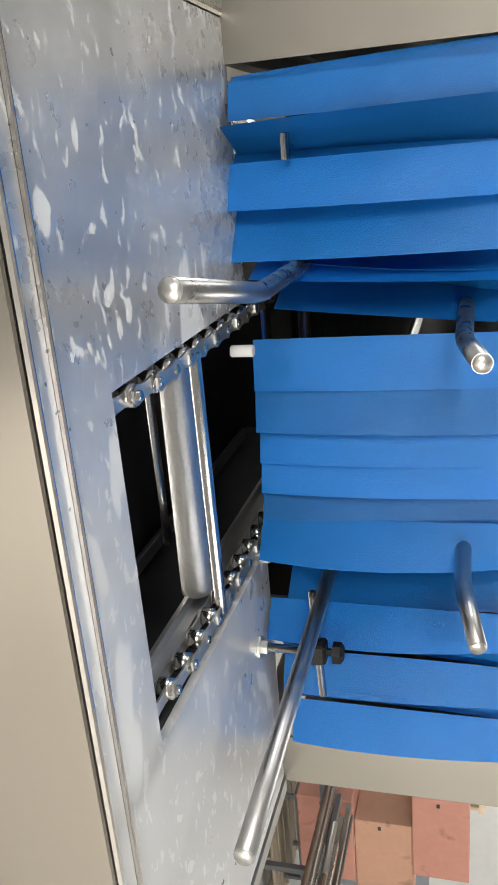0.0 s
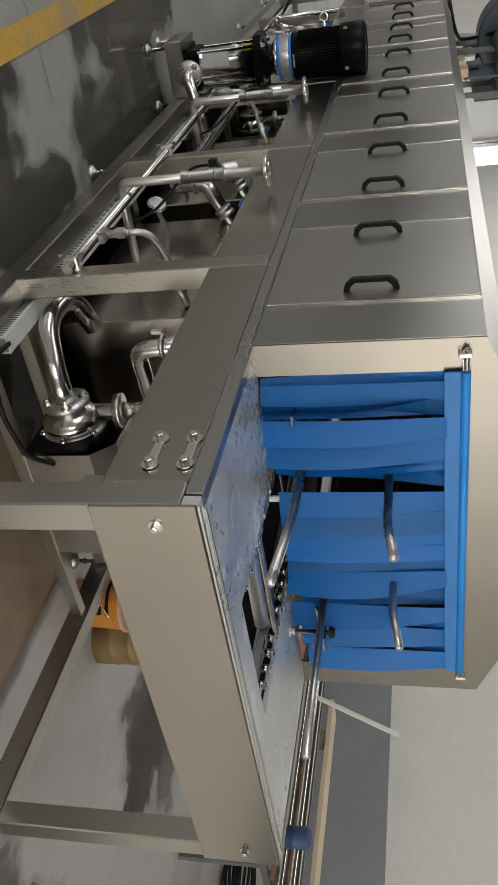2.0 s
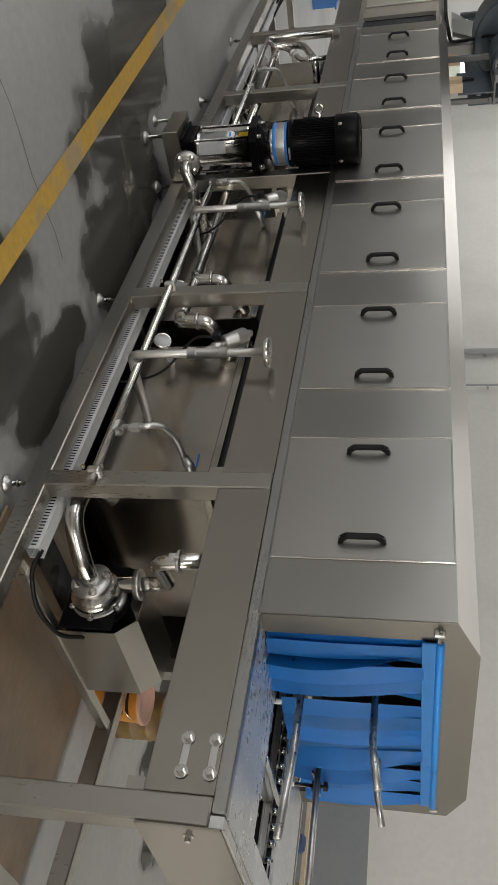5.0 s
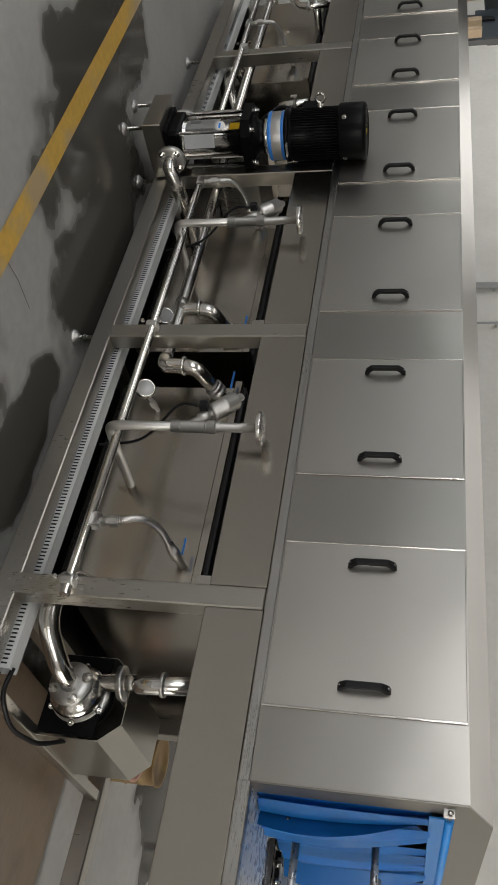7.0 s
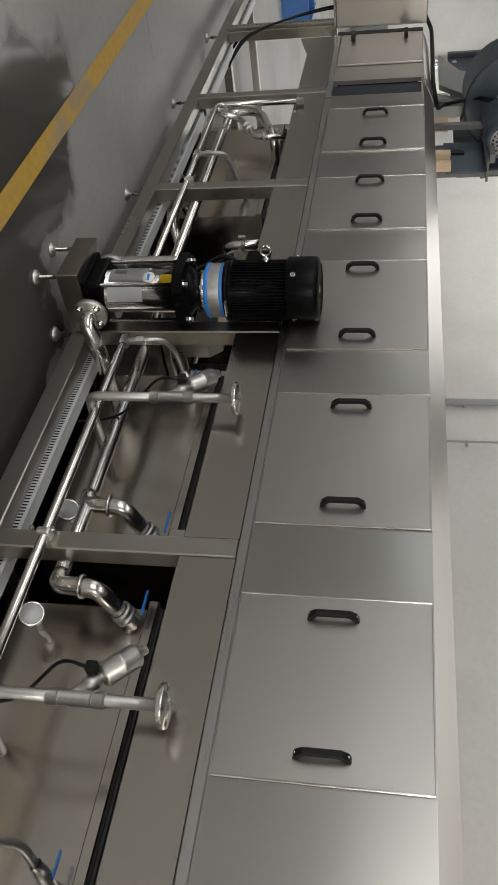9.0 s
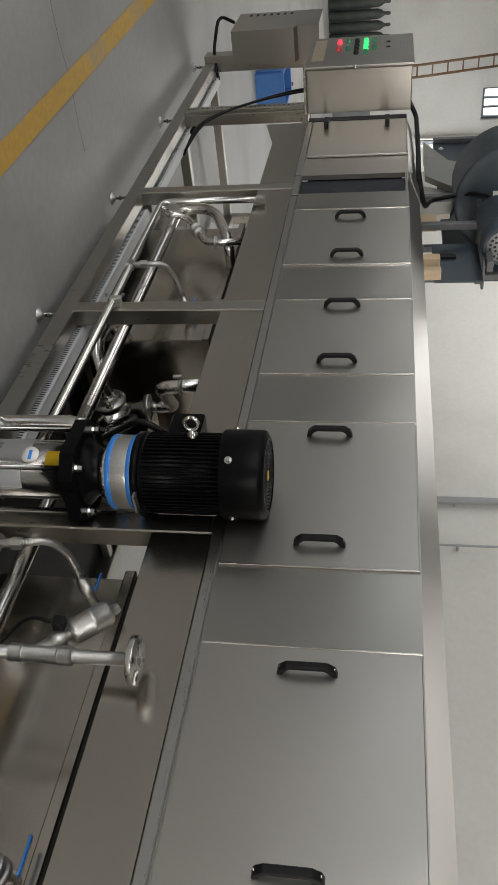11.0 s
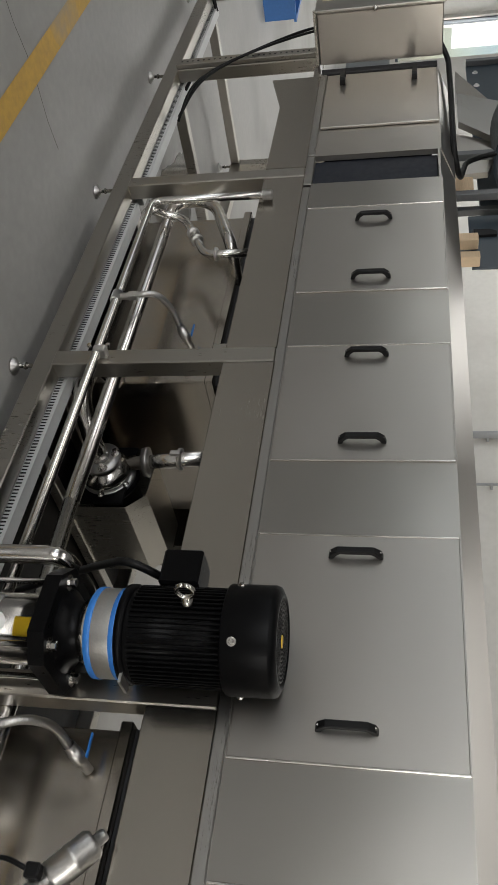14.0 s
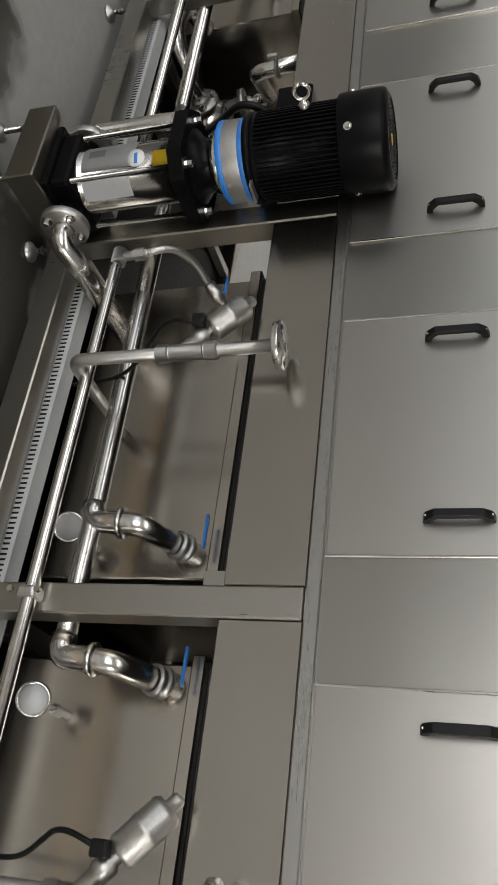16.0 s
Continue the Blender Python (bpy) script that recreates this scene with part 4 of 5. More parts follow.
    part("motor_foot", box(B(), x0 - 0.10, x0 + 0.10, 0.50, 0.80, 0.165, 0.20, 0.004), FRAME, p)
    for s in (-1, 1):
        part("carrier_rail", box(B(), x0 + s * 0.135 - 0.02, x0 + s * 0.135 + 0.02, 0.075, 1.19, 0.125, 0.165, 0.003), FRAME, p)
    out = [(x0 + 0.145, 0.165), (x0 + 0.145, 0.385), (x0 + 0.085, 0.455), (x0 - 0.085, 0.455), (x0 - 0.145, 0.385), (x0 - 0.145, 0.165)]
    inn = [(x0 - 0.142, 0.165), (x0 - 0.142, 0.384), (x0 - 0.084, 0.452), (x0 + 0.084, 0.452), (x0 + 0.142, 0.384), (x0 + 0.142, 0.165)]
    part("motor_cover", prism(B(), out + inn, "y", 0.468, 0.88), FRAME, p, "folded sheet steel cover")
    return p


small_pump(-0.345, 0.066)
small_pump(-3.81, 0.19)

# ---- vertical multistage pump ----
PX, PY = -2.85, -0.12
stand = thing("pump_stand", (PX, PY, 0), "square-tube steel stand on screw feet for the vertical pump", "stand")
bm = B()
box(bm, PX - 0.16, PX + 0.12, -0.275, -0.005, 0.105, 0.193, 0.004)
part("stand_box", bm, FRAME, stand)
for x in (PX - 0.12, PX + 0.085):
    f_ = part("foot", rod(B(), (x, -0.245, 0.02), (x, -0.245, 0.106), 0.009, 10), POLISH, stand)
    part("foot_plate", lathe(B(), (x, -0.245, 0), (0, 0, 1), [(0, 0), (0.03, 0), (0.03, 0.008), (0.017, 0.02), (0, 0.026)], 20), CAST, f_)
pump = thing("vertical_pump", (PX, PY, 0.185), "vertical multistage pump with a polished jacket and a black motor", "pump")
part("base_casting", box(B(), PX - 0.10, PX + 0.10, PY - 0.10, PY + 0.10, 0.186, 0.26, 0.016, 2), BLACK, pump, "black cast base")
part("base_flange", box(B(), PX - 0.115, PX + 0.115, PY - 0.115, PY + 0.115, 0.1855, 0.205, 0.005), BLACK, pump)
part("jacket", lathe(B(), (PX, PY, 0.255), (0, 0, 1), [(0.09, 0), (0.09, 0.004), (0.086, 0.008), (0.086, 0.30), (0, 0.30)], 40), POLISH, pump, "mirror-polished steel jacket")
for k in range(4):
    a = math.pi / 4 + k * math.pi / 2
    part("stay_rod", rod(B(), (PX + 0.118 * math.cos(a), PY + 0.118 * math.sin(a), 0.20), (PX + 0.118 * math.cos(a), PY + 0.118 * math.sin(a), 0.585), 0.0075, 10), POLISH, pump)
    bm = B()
    bolt(bm, (PX + 0.118 * math.cos(a), PY + 0.118 * math.sin(a), 0.594), (0, 0, 1), 0.011, 0.018)
    part("stay_nut", bm, POLISH, pump)


def curved_label(name, a0, a1, z0, z1, mat, label, r=0.088):
    bm = B()
    n = 8
    rows = [[bm.verts.new((PX + r * math.cos(a0 + (a1 - a0) * i / n), PY + r * math.sin(a0 + (a1 - a0) * i / n), z)) for i in range(n + 1)] for z in (z0, z1)]
    for i in range(n):
        f = bm.faces.new((rows[0][i], rows[0][i + 1], rows[1][i + 1], rows[1][i]))
        f.smooth = True
    bmesh.ops.solidify(bm, geom=bm.faces[:], thickness=-0.0006)
    return part(name, bm, mat, pump, label)


curved_label("data_label", radians(-125), radians(-58), 0.275, 0.435, LABEL, "large white data sticker")
curved_label("data_label", radians(-54), radians(-5), 0.272, 0.415, LABEL, "narrow white data sticker")
curved_label("grey_print", radians(-102), radians(-84), 0.295, 0.345, DUCT, "pale grey printed field", 0.0888)
curved_label("warning_label", radians(-80), radians(-50), 0.488, 0.535, YELLOW, "yellow warning sticker")
part("round_sticker", lathe(B(), (PX + 0.0895 * math.cos(radians(-70)), PY + 0.0895 * math.sin(radians(-70)), 0.44), (math.cos(radians(-70)), math.sin(radians(-70)), 0), [(0, 0), (0.026, 0), (0.026, 0.0008), (0, 0.0008)], 24), WHITE, pump, "round white maker's sticker with blue print")
bm = box(B(), 0, 0.0007, -0.015, 0.015, -0.005, 0.005)
bm.transform(Matrix.Translation((PX, PY, 0.44)) @ pose(0, 0, 0, 0, 0, -70) @ Matrix.Translation((0.0905, 0, 0)))
part("sticker_print", bm, BLUE, pump)
part("top_flange", prism(B(), [(PX + sx * a, PY + sy * b) for sx, sy, a, b in ((1, 1, 0.13, 0.075), (1, 1, 0.075, 0.13), (-1, 1, 0.075, 0.13), (-1, 1, 0.13, 0.075), (-1, -1, 0.13, 0.075), (-1, -1, 0.075, 0.13), (1, -1, 0.075, 0.13), (1, -1, 0.13, 0.075))], "z", 0.553, 0.593), BLACK, pump, "black eight-sided head flange")
part("lantern", lathe(B(), (PX, PY, 0.593), (0, 0, 1), [(0.10, 0), (0.075, 0.02), (0.065, 0.05), (0.07, 0.075), (0, 0.075)], 28), BLACK, pump)
part("coupling_guard", lathe(B(), (PX, PY, 0.64), (0, 0, 1), [(0.05, 0), (0.0785, 0.0), (0.0785, 0.03), (0.06, 0.03)], 28), POLISH, pump)
g_ = part("motor_ring", lathe(B(), (PX, PY, 0.665), (0, 0, 1), [(0.08, 0), (0.104, 0.004), (0.107, 0.02), (0.107, 0.06), (0.104, 0.085), (0, 0.085)], 40), CAST, pump, "dull steel ring between blue tapes")
for z in (0.668, 0.728):
    part("blue_tape", lathe(B(), (PX, PY, z), (0, 0, 1), [(0.1055, 0), (0.1085, 0.002), (0.1085, 0.016), (0.1055, 0.018)], 40), BLUE, g_, "bright blue tape")
part("motor_flange", lathe(B(), (PX, PY, 0.745), (0, 0, 1), [(0.09, 0), (0.118, 0.0), (0.118, 0.016), (0.105, 0.02), (0, 0.02)], 40), BLACK, pump)
mb = part("motor_body", lathe(B(), (PX, PY, 0.76), (0, 0, 1), [(0.108, 0), (0.108, 0.25), (0, 0.25)], 48), BLACK, pump, "black finned motor")
fin = mesh_of("fin", box(B(), 0.106, 0.1165, -0.0022, 0.0022, 0.0, 0.215, 0.0008), BLACK)
for k in range(56):
    o = new("fin", fin)
    o.parent = mb
    o.matrix_basis = Matrix.Translation((PX, PY, 0.775)) @ pose(0, 0, 0, 0, 0, k * 360 / 56)
cap = part("fan_cowl", lathe(B(), (PX, PY, 0.995), (0, 0, 1), [(0.112, -0.004), (0.126, -0.004), (0.1275, 0), (0.1275, 0.102), (0.124, 0.112), (0.108, 0.120), (0.10, 0.120), (0.10, 0.114), (0, 0.114)], 48), BLACK, pump, "black fan cowl")
for k in range(8):
    part("grille_ring", lathe(B(), (PX, PY, 1.109), (0, 0, 1), [(0.022 + k * 0.0095, 0), (0.022 + k * 0.0095, 0.004), (0.026 + k * 0.0095, 0.004), (0.026 + k * 0.0095, 0)], 32), BLACKPL, cap)
part("cowl_mark", lathe(B(), (PX, PY, 1.109), (0, 0, 1), [(0, 0), (0.015, 0), (0.015, 0.004), (0, 0.004)], 20), YELLOW, cap, "small yellow arrow mark")
for a in (-60, -135, 30, 120):
    bm = B()
    v = Vector((math.cos(radians(a)), math.sin(radians(a)), 0))
    bolt(bm, Vector((PX, PY, 1.02)) + v * 0.127, v, 0.006, 0.006)
    part("cowl_screw", bm, POLISH, cap)
ey = Vector((PX, PY, 0.908)) + Vector((math.cos(radians(-100)), math.sin(radians(-100)), 0)) * 0.12
v = Vector((math.cos(radians(-100)), math.sin(radians(-100)), 0))
bm = B()
lathe(bm, ey, v, [(0.014, 0), (0.014, 0.012), (0.009, 0.014), (0.009, 0.022), (0, 0.022)], 14)
tube(bm, [ey + v * 0.04 + Vector((0, 0, 0.02 * math.sin(a))) + v.cross(Vector((0, 0, 1))) * 0.0 + v * 0.02 * math.cos(a) for a in [2 * math.pi * i / 16 for i in range(17)]], 0.006, 0, 8)
part("eye_bolt", bm, POLISH, pump, "bright lifting eye bolt")
part("terminal_box", box(B(), PX - 0.215, PX - 0.115, PY - 0.05, PY + 0.05, 0.80, 0.90, 0.006), BLACK, pump)
part("side_bracket", box(box(B(), PX + 0.09, PX + 0.135, PY - 0.03, PY + 0.03, 0.755, 0.762), PX + 0.09, PX + 0.095, PY - 0.03, PY + 0.03, 0.69, 0.757), CAST, pump)
pump.matrix_basis = Matrix.Translation((PX, PY, 0.193))
# flanged pipes of the pump
for sx, nm in ((1, "suction_line"), (-1, "pressure_line")):
    s = thing(nm, (PX + sx * 0.15, PY, 0.22), "polished flanged pipe bent off the vertical pump", "pipe", "pump lines")
    part("neck", rod(B(), (PX + sx * 0.09, PY, 0.225), (PX + sx * 0.152, PY, 0.225), 0.035), BLACK, s)
    f_ = part("flange", lathe(B(), (PX + sx * 0.15, PY, 0.225), (sx, 0, 0), [(0, 0), (0.066, 0), (0.068, 0.002), (0.068, 0.022), (0.066, 0.024), (0.03, 0.026), (0, 0.026)], 32), CAST, s)
    for k in range(4):
        a = math.pi / 4 + k * math.pi / 2
        bm = B()
        bolt(bm, (PX + sx * 0.175, PY + 0.05 * math.cos(a), 0.225 + 0.05 * math.sin(a)), (sx, 0, 0), 0.009, 0.014)
        part("flange_bolt", bm, POLISH, f_)
    if sx > 0:
        part("line", tube(B(), [(PX + 0.17, PY, 0.225), (PX + 0.225, PY, 0.225), (PX + 0.245, PY + 0.06, 0.25), (PX + 0.30, 0.25, 0.30)], 0.031, 0.06, 18), POLISH, s)
    else:
        part("line", tube(B(), [(PX - 0.17, PY, 0.225), (PX - 0.215, PY, 0.225), (PX - 0.215, PY, 0.52), (PX - 0.215, 0.09, 0.535), (PX - 0.215, 0.09, 0.40)], 0.0255, 0.05, 16), POLISH, s)
cable("motor_cable", [(PX - 0.16, PY, 0.80), (PX - 0.17, PY - 0.06, 0.72), (PX - 0.22, -0.05, 0.55), (PX - 0.20, 0.06, 0.30), (PX - 0.20, 0.11, 0.22)], 0.011, "thick black corrugated cable from the pump motor")

# ---- outlet end ----
cab = thing("control_cabinet", (-6.4, -0.16, 0.955), "brushed steel control cabinet with lit push buttons", "control cabinet")
part("cabinet_body", box(B(), -6.70, -6.105, -0.275, -0.03, 0.962, 1.565, 0.005), STEEL, cab)
part("cabinet_door", box(B(), -6.715, -6.10, -0.292, -0.277, 0.955, 1.575, 0.004), STEEL, cab, "steel door with the controls")
part("side_lip", box(B(), -6.112, -6.10, -0.295, -0.03, 0.945, 0.961, 0.002), POLISH, cab)
part("door_lock", lathe(B(), (-6.098, -0.285, 1.245), (1, 0, 0), [(0.012, 0), (0.012, 0.012), (0.006, 0.014), (0.006, 0.03), (0, 0.03)], 12), POLISH, cab)


def lamp_material(name, colour, glow):
    m = bpy.data.materials.new(name)
    m.use_nodes = True
    b = m.node_tree.nodes["Principled BSDF"]
    b.inputs["Base Color"].default_value = (*colour, 1)
    b.inputs["Roughness"].default_value = 0.3
    if glow:
        b.inputs["Emission Color"].default_value = (*colour, 1)
        b.inputs["Emission Strength"].default_value = glow
    return m


REDLAMP, GREENLAMP = lamp_material("lit_red", (0.9, 0.03, 0.05), 1.5), lamp_material("lit_green", (0.03, 0.8, 0.15), 1.2)
REDBTN, GREENBTN = lamp_material("red_plastic", (0.5, 0.03, 0.04), 0), lamp_material("green_plastic", (0.02, 0.18, 0.09), 0)
ROWX = [-6.58, -6.50, -6.42, -6.34]
GRID = [(1.135, (REDLAMP, None, REDBTN, None)), (1.19, (GREENBTN, None, GREENBTN, None)), (1.24, (BLACKPL, BLACKPL, BLACKPL, BLACKPL)), (1.295, (GREENLAMP, GREENLAMP, GREENLAMP, GREENBTN)), (1.345, (GREENBTN, None, GREENBTN, None))]
for z, mats in GRID:
    for x, m in zip(ROWX, mats):
        if m is None:
            continue
        part("push_button", lathe(B(), (x, -0.292, z), (0, -1, 0), [(0.017, 0), (0.017, 0.004), (0.0135, 0.005), (0.0135, 0.018), (0.011, 0.02), (0, 0.02)], 16), m, cab)
        part("name_bar", box(B(), x + 0.022, x + 0.034, -0.2932, -0.292, z - 0.010, z + 0.010), POLISH, cab)
for x in (-6.55, -6.44):
    part("key_switch", box(B(), x - 0.012, x + 0.012, -0.296, -0.292, 1.415, 1.44, 0.002), BLACKPL, cab)
for z in (1.50, 1.52, 1.54):
    part("print_bar", box(B(), -6.55, -6.40, -0.2928, -0.292, z - 0.004, z + 0.004), GREYPL, cab)
part("name_plate", box(B(), -6.66, -6.22, -0.2932, -0.292, 0.985, 1.055, 0.001), material("gold_plate", (0.78, 0.68, 0.50), 0.35, 1.0, 60, 0.1, 0.03), cab, "pale gold name plate")
part("support_plate", box(B(), -6.70, -6.11, -0.27, 0.06, 0.95, 0.9615, 0.002), FRAME, cab)

mbx = thing("drive_cover", (-7.7, -0.1, 0), "brushed steel drive cover box with vent slots on a bracket", "drive cover")
part("cover_box", prism(B(), [(-7.75, 0.34), (-7.25, 0.34), (-7.25, 0.78), (-7.32, 0.80), (-7.32, 0.95), (-7.75, 0.95)], "y", -0.24, -0.02), STEEL, mbx)
for k in range(7):
    part("vent_slot", box(B(), -7.70, -7.65, -0.2415, -0.24, 0.42 + k * 0.05, 0.44 + k * 0.05), DARK, mbx)
part("bracket", box(B(), -7.52, -7.40, -0.05, 0.0, 0.10, 0.34, 0.003), FRAME, mbx)
cable("cable", [(-6.62, -0.03, 0.955), (-6.55, -0.035, 0.83), (-6.41, -0.045, 0.685), (-6.20, -0.045, 0.46), (-6.02, -0.03, 0.33), (-5.94, 0.10, 0.225)], 0.008, "black cable slung from the control cabinet to the trunking")
cable("cable", [(-6.60, -0.02, 0.955), (-6.50, -0.035, 0.82), (-6.36, -0.045, 0.64), (-6.18, -0.045, 0.43), (-6.0, -0.03, 0.30), (-5.91, 0.11, 0.225)], 0.007, "thinner black cable slung beside the cabinet cable")
cable("cable", [(-6.35, -0.015, 0.96), (-6.32, -0.02, 0.62), (-6.33, -0.02, 0.30), (-6.25, 0.10, 0.20)], 0.010, "black cable running down the frame post")
cable("cable", [(-7.60, -0.22, 0.31), (-7.50, -0.30, 0.22), (-7.45, -0.05, 0.16), (-7.35, 0.10, 0.20)], 0.012, "black cable looped from the drive cover")
cable("cable", [(-6.30, -0.03, 1.55), (-6.25, 0.05, 1.60), (-5.92, 0.09, 1.605), (-5.42, 0.10, 1.60), (-5.50, 0.30, 1.64), (-5.96, 0.46, 1.70), (-6.04, 0.455, 1.93), (-5.78, 0.38, 2.04), (-5.62, 0.38, 2.09)], 0.014, "thick black corrugated conduit from cabinet to blower")
op = thing("sloping_apron", (-5.65, 0.0, 0.75), "sloping brushed steel sheet under the outlet hood", "apron")
part("sheet", prism(B(), [(-6.05, 0.966), (-5.175, 0.966), (-5.175, 0.79), (-5.75, 0.79), (-6.05, 0.72)], "y", -0.001, 0.01), SKIRT, op)
pst = thing("perforated_strut", (-6.3, -0.01, 0.15), "dark perforated steel strut on the frame post", "strut")
part("strut_body", box(B(), -6.34, -6.27, -0.03, -0.006, 0.17, 0.945, 0.003), FRAME, pst)
hole = mesh_of("strut_hole", lathe(B(), (0, 0, 0), (0, -1, 0), [(0.006, 0), (0.006, 0.001), (0, 0.001)], 10), DARK)
for k in range(24):
    o = new("strut_hole", hole)
    o.parent, o.matrix_parent_inverse = pst, pst.matrix_basis.inverted()
    o.matrix_basis = Matrix.Translation((-6.305, -0.0302, 0.2 + k * 0.03))

# ---- blower on the hood ----
SLATE = material("slate_paint", (0.035, 0.05, 0.065), 0.4, 0.0, 50, 0.12, 0.05)
GREYST = material("grey_painted_steel", (0.12, 0.125, 0.13), 0.45, 0.2, 50, 0.12, 0.05)
bl = thing("blower", (-6.4, 0.7, 1.605), "dark blue-grey centrifugal blower on an angle-steel stand", "blower")
part("scroll_housing", lathe(B(), (-6.36, 0.5, 2.19), (1, 0, 0), [(0, 0), (0.34, 0), (0.345, 0.006), (0.345, 0.35), (0.35, 0.351), (0.35, 0.362), (0.33, 0.364), (0.24, 0.368), (0.22, 0.385), (0, 0.385)], 48), SLATE, bl)
part("rating_plate", box(B(), -5.9745, -5.9725, 0.42, 0.53, 2.06, 2.14, 0.001), WHITE, bl, "white rating plate")
part("back_sheet", box(B(), -8.08, -5.78, 0.90, 0.92, 1.81, 2.9, 0.004), SLATE, bl, "dark sheet wall of the casing")
part("sheet_flange", box(B(), -8.10, -8.06, 0.86, 0.899, 1.81, 2.9, 0.003), GREYST, bl)
part("sheet_flange", box(B(), -5.80, -5.76, 0.86, 0.899, 1.81, 2.9, 0.003), GREYST, bl)
for x, z in ((-7.95, 1.87), (-7.75, 1.87), (-7.6, 2.12), (-7.2, 2.3), (-5.95, 1.9)):
    bm = B()
    bolt(bm, (x, 0.90, z), (0, -1, 0), 0.012, 0.012)
    part("casing_bolt", bm, WHITE, bl)
for x, y, z1 in ((-5.69, 0.50, 1.965), (-6.08, 0.50, 2.23), (-5.69, 0.84, 1.965), (-6.08, 0.84, 1.965)):
    part("stand_leg", box(B(), x - 0.02, x + 0.02, y - 0.02, y + 0.02, 1.606, z1, 0.002), GREYST, bl)
for y, x1 in ((0.50, -5.19), (0.84, -5.66)):
    part("stand_beam", box(B(), -6.10, x1, y - 0.03, y + 0.03, 1.966, 2.0, 0.002), GREYST, bl)
part("base_sheet", box(B(), -5.66, -5.22, 0.60, 0.612, 1.70, 1.96, 0.002), SLATE, bl, "dark lower casing sheet")
part("slide_lever", prism(B(), [(-5.52, 1.72), (-5.52, 1.80), (-5.50, 1.83), (-5.47, 1.83), (-5.47, 1.72)], "y", 0.585, 0.599), BLACKPL, bl, "black slide lever")
part("stand_plate", box(B(), -6.10, -5.49, 0.531, 0.809, 1.985, 2.0, 0.002), GREYST, bl)
mot = part("motor_body", lathe(B(), (-5.74, 0.45, 2.06), (1, 0, 0), [(0, 0), (0.10, 0), (0.115, 0.02), (0.115, 0.30), (0.12, 0.31), (0.12, 0.40), (0.105, 0.425), (0.092, 0.425), (0.092, 0.42), (0, 0.42)], 36), SLATE, bl, "dark blue motor")
part("motor_grille", lathe(B(), (-5.32, 0.45, 2.06), (1, 0, 0), [(0, 0), (0.09, 0), (0.09, 0.006), (0, 0.006)], 32), GREYPL, mot, "pale grey round fan grille")
hole_m = mesh_of("grille_hole", lathe(B(), (0, 0, 0), (1, 0, 0), [(0.0075, 0), (0.0075, 0.001), (0, 0.001)], 8), DARK)
for ring, count in ((0.024, 6), (0.048, 12), (0.072, 18)):
    for k in range(count):
        a = 2 * math.pi * k / count
        o = new("grille_hole", hole_m)
        o.parent, o.matrix_parent_inverse = mot, Matrix.Identity(4)
        o.matrix_basis = Matrix.Translation((-5.3138, 0.45 + ring * math.cos(a), 2.06 + ring * math.sin(a)))
part("terminal_box", box(B(), -5.66, -5.54, 0.33, 0.42, 2.09, 2.19, 0.006), SLATE, mot)
# sheet-steel transition between hood and blower
part("inlet_duct", prism(B(), [(-6.98, 1.69), (-6.62, 1.69), (-6.25, 2.02), (-6.72, 2.14)], "y", 0.58, 0.62), STEEL_X, bl, "bright sheet steel duct")
part("duct_cheek", prism(B(), [(-7.42, 1.70), (-7.0, 1.69), (-6.78, 1.98), (-7.05, 1.86)], "y", 0.64, 0.66), POLISH, bl, "bright sheet steel duct cheek")
part("duct_cone", prism(B(), [(-6.60, 1.606), (-6.10, 1.606), (-6.12, 1.83), (-6.42, 1.93)], "y", 0.625, 0.66), STEEL, bl)
PALEWOOD = material("pale_wood", (0.55, 0.42, 0.28), 0.7, 0.0, 30, 0.15, 0.1, (1, 8, 8))
for x, w in ((-5.93, 0.12), (-5.42, 0.06), (-5.27, 0.05)):
    part("packing_board", box(B(), x, x + w, 0.535, 0.595, 1.606, 1.735, 0.004), PALEWOOD, bl, "pale wooden packing board")

# ---- far end of the hall ----
GASG = material("gas_bottle_paint", (0.045, 0.055, 0.05), 0.45, 0.0, 40, 0.2, 0.08, (1, 1, 1), 0.1, 0.4, (0.12, 0.10, 0.08), 6)
bot = thing("gas_cylinder", (-22.5, 2.85, 0), "dark green steel gas cylinder standing at the wall", "gas cylinder", "gas cylinders")
part("cylinder_body", lathe(B(), (-22.5, 2.85, 0), (0, 0, 1), [(0, 0), (0.10, 0), (0.11, 0.01), (0.11, 1.15), (0.09, 1.24), (0.045, 1.30), (0.04, 1.33), (0, 1.33)], 24), GASG, bot)
part("valve_cap", lathe(B(), (-22.5, 2.85, 1.33), (0, 0, 1), [(0.035, 0), (0.04, 0.02), (0.04, 0.10), (0.02, 0.13), (0, 0.13)], 16), GASG, bot)
for i in range(1, 5):
    copy_thing(bot, Matrix.Translation((-22.5, 2.85 + i * 0.25, 0)))
BAMBOO = material("brown_bamboo", (0.22, 0.13, 0.07), 0.6, 0.0, 25, 0.25, 0.15, (1, 1, 6))
lad = thing("ladder", (-21.5, 3.95, 0), "brown bamboo ladder leaning on the wall", "ladder")
for y in (4.2, 4.47):
    part("stile", tube(B(), [(-21.6, y, 0), (-22.2, y, 2.4), (-22.85, y, 4.6)], 0.03, 0, 10), BAMBOO, lad)
for k in range(12):
    t = 0.06 + k * 0.08
    part("rung", rod(B(), (-21.6 - 1.25 * t, 4.21, 4.6 * t), (-21.6 - 1.25 * t, 4.46, 4.6 * t), 0.018, 8), BAMBOO, lad)
CRATEB = material("blue_crate_plastic", (0.04, 0.16, 0.45), 0.45, 0.0, 40, 0.1, 0.04)
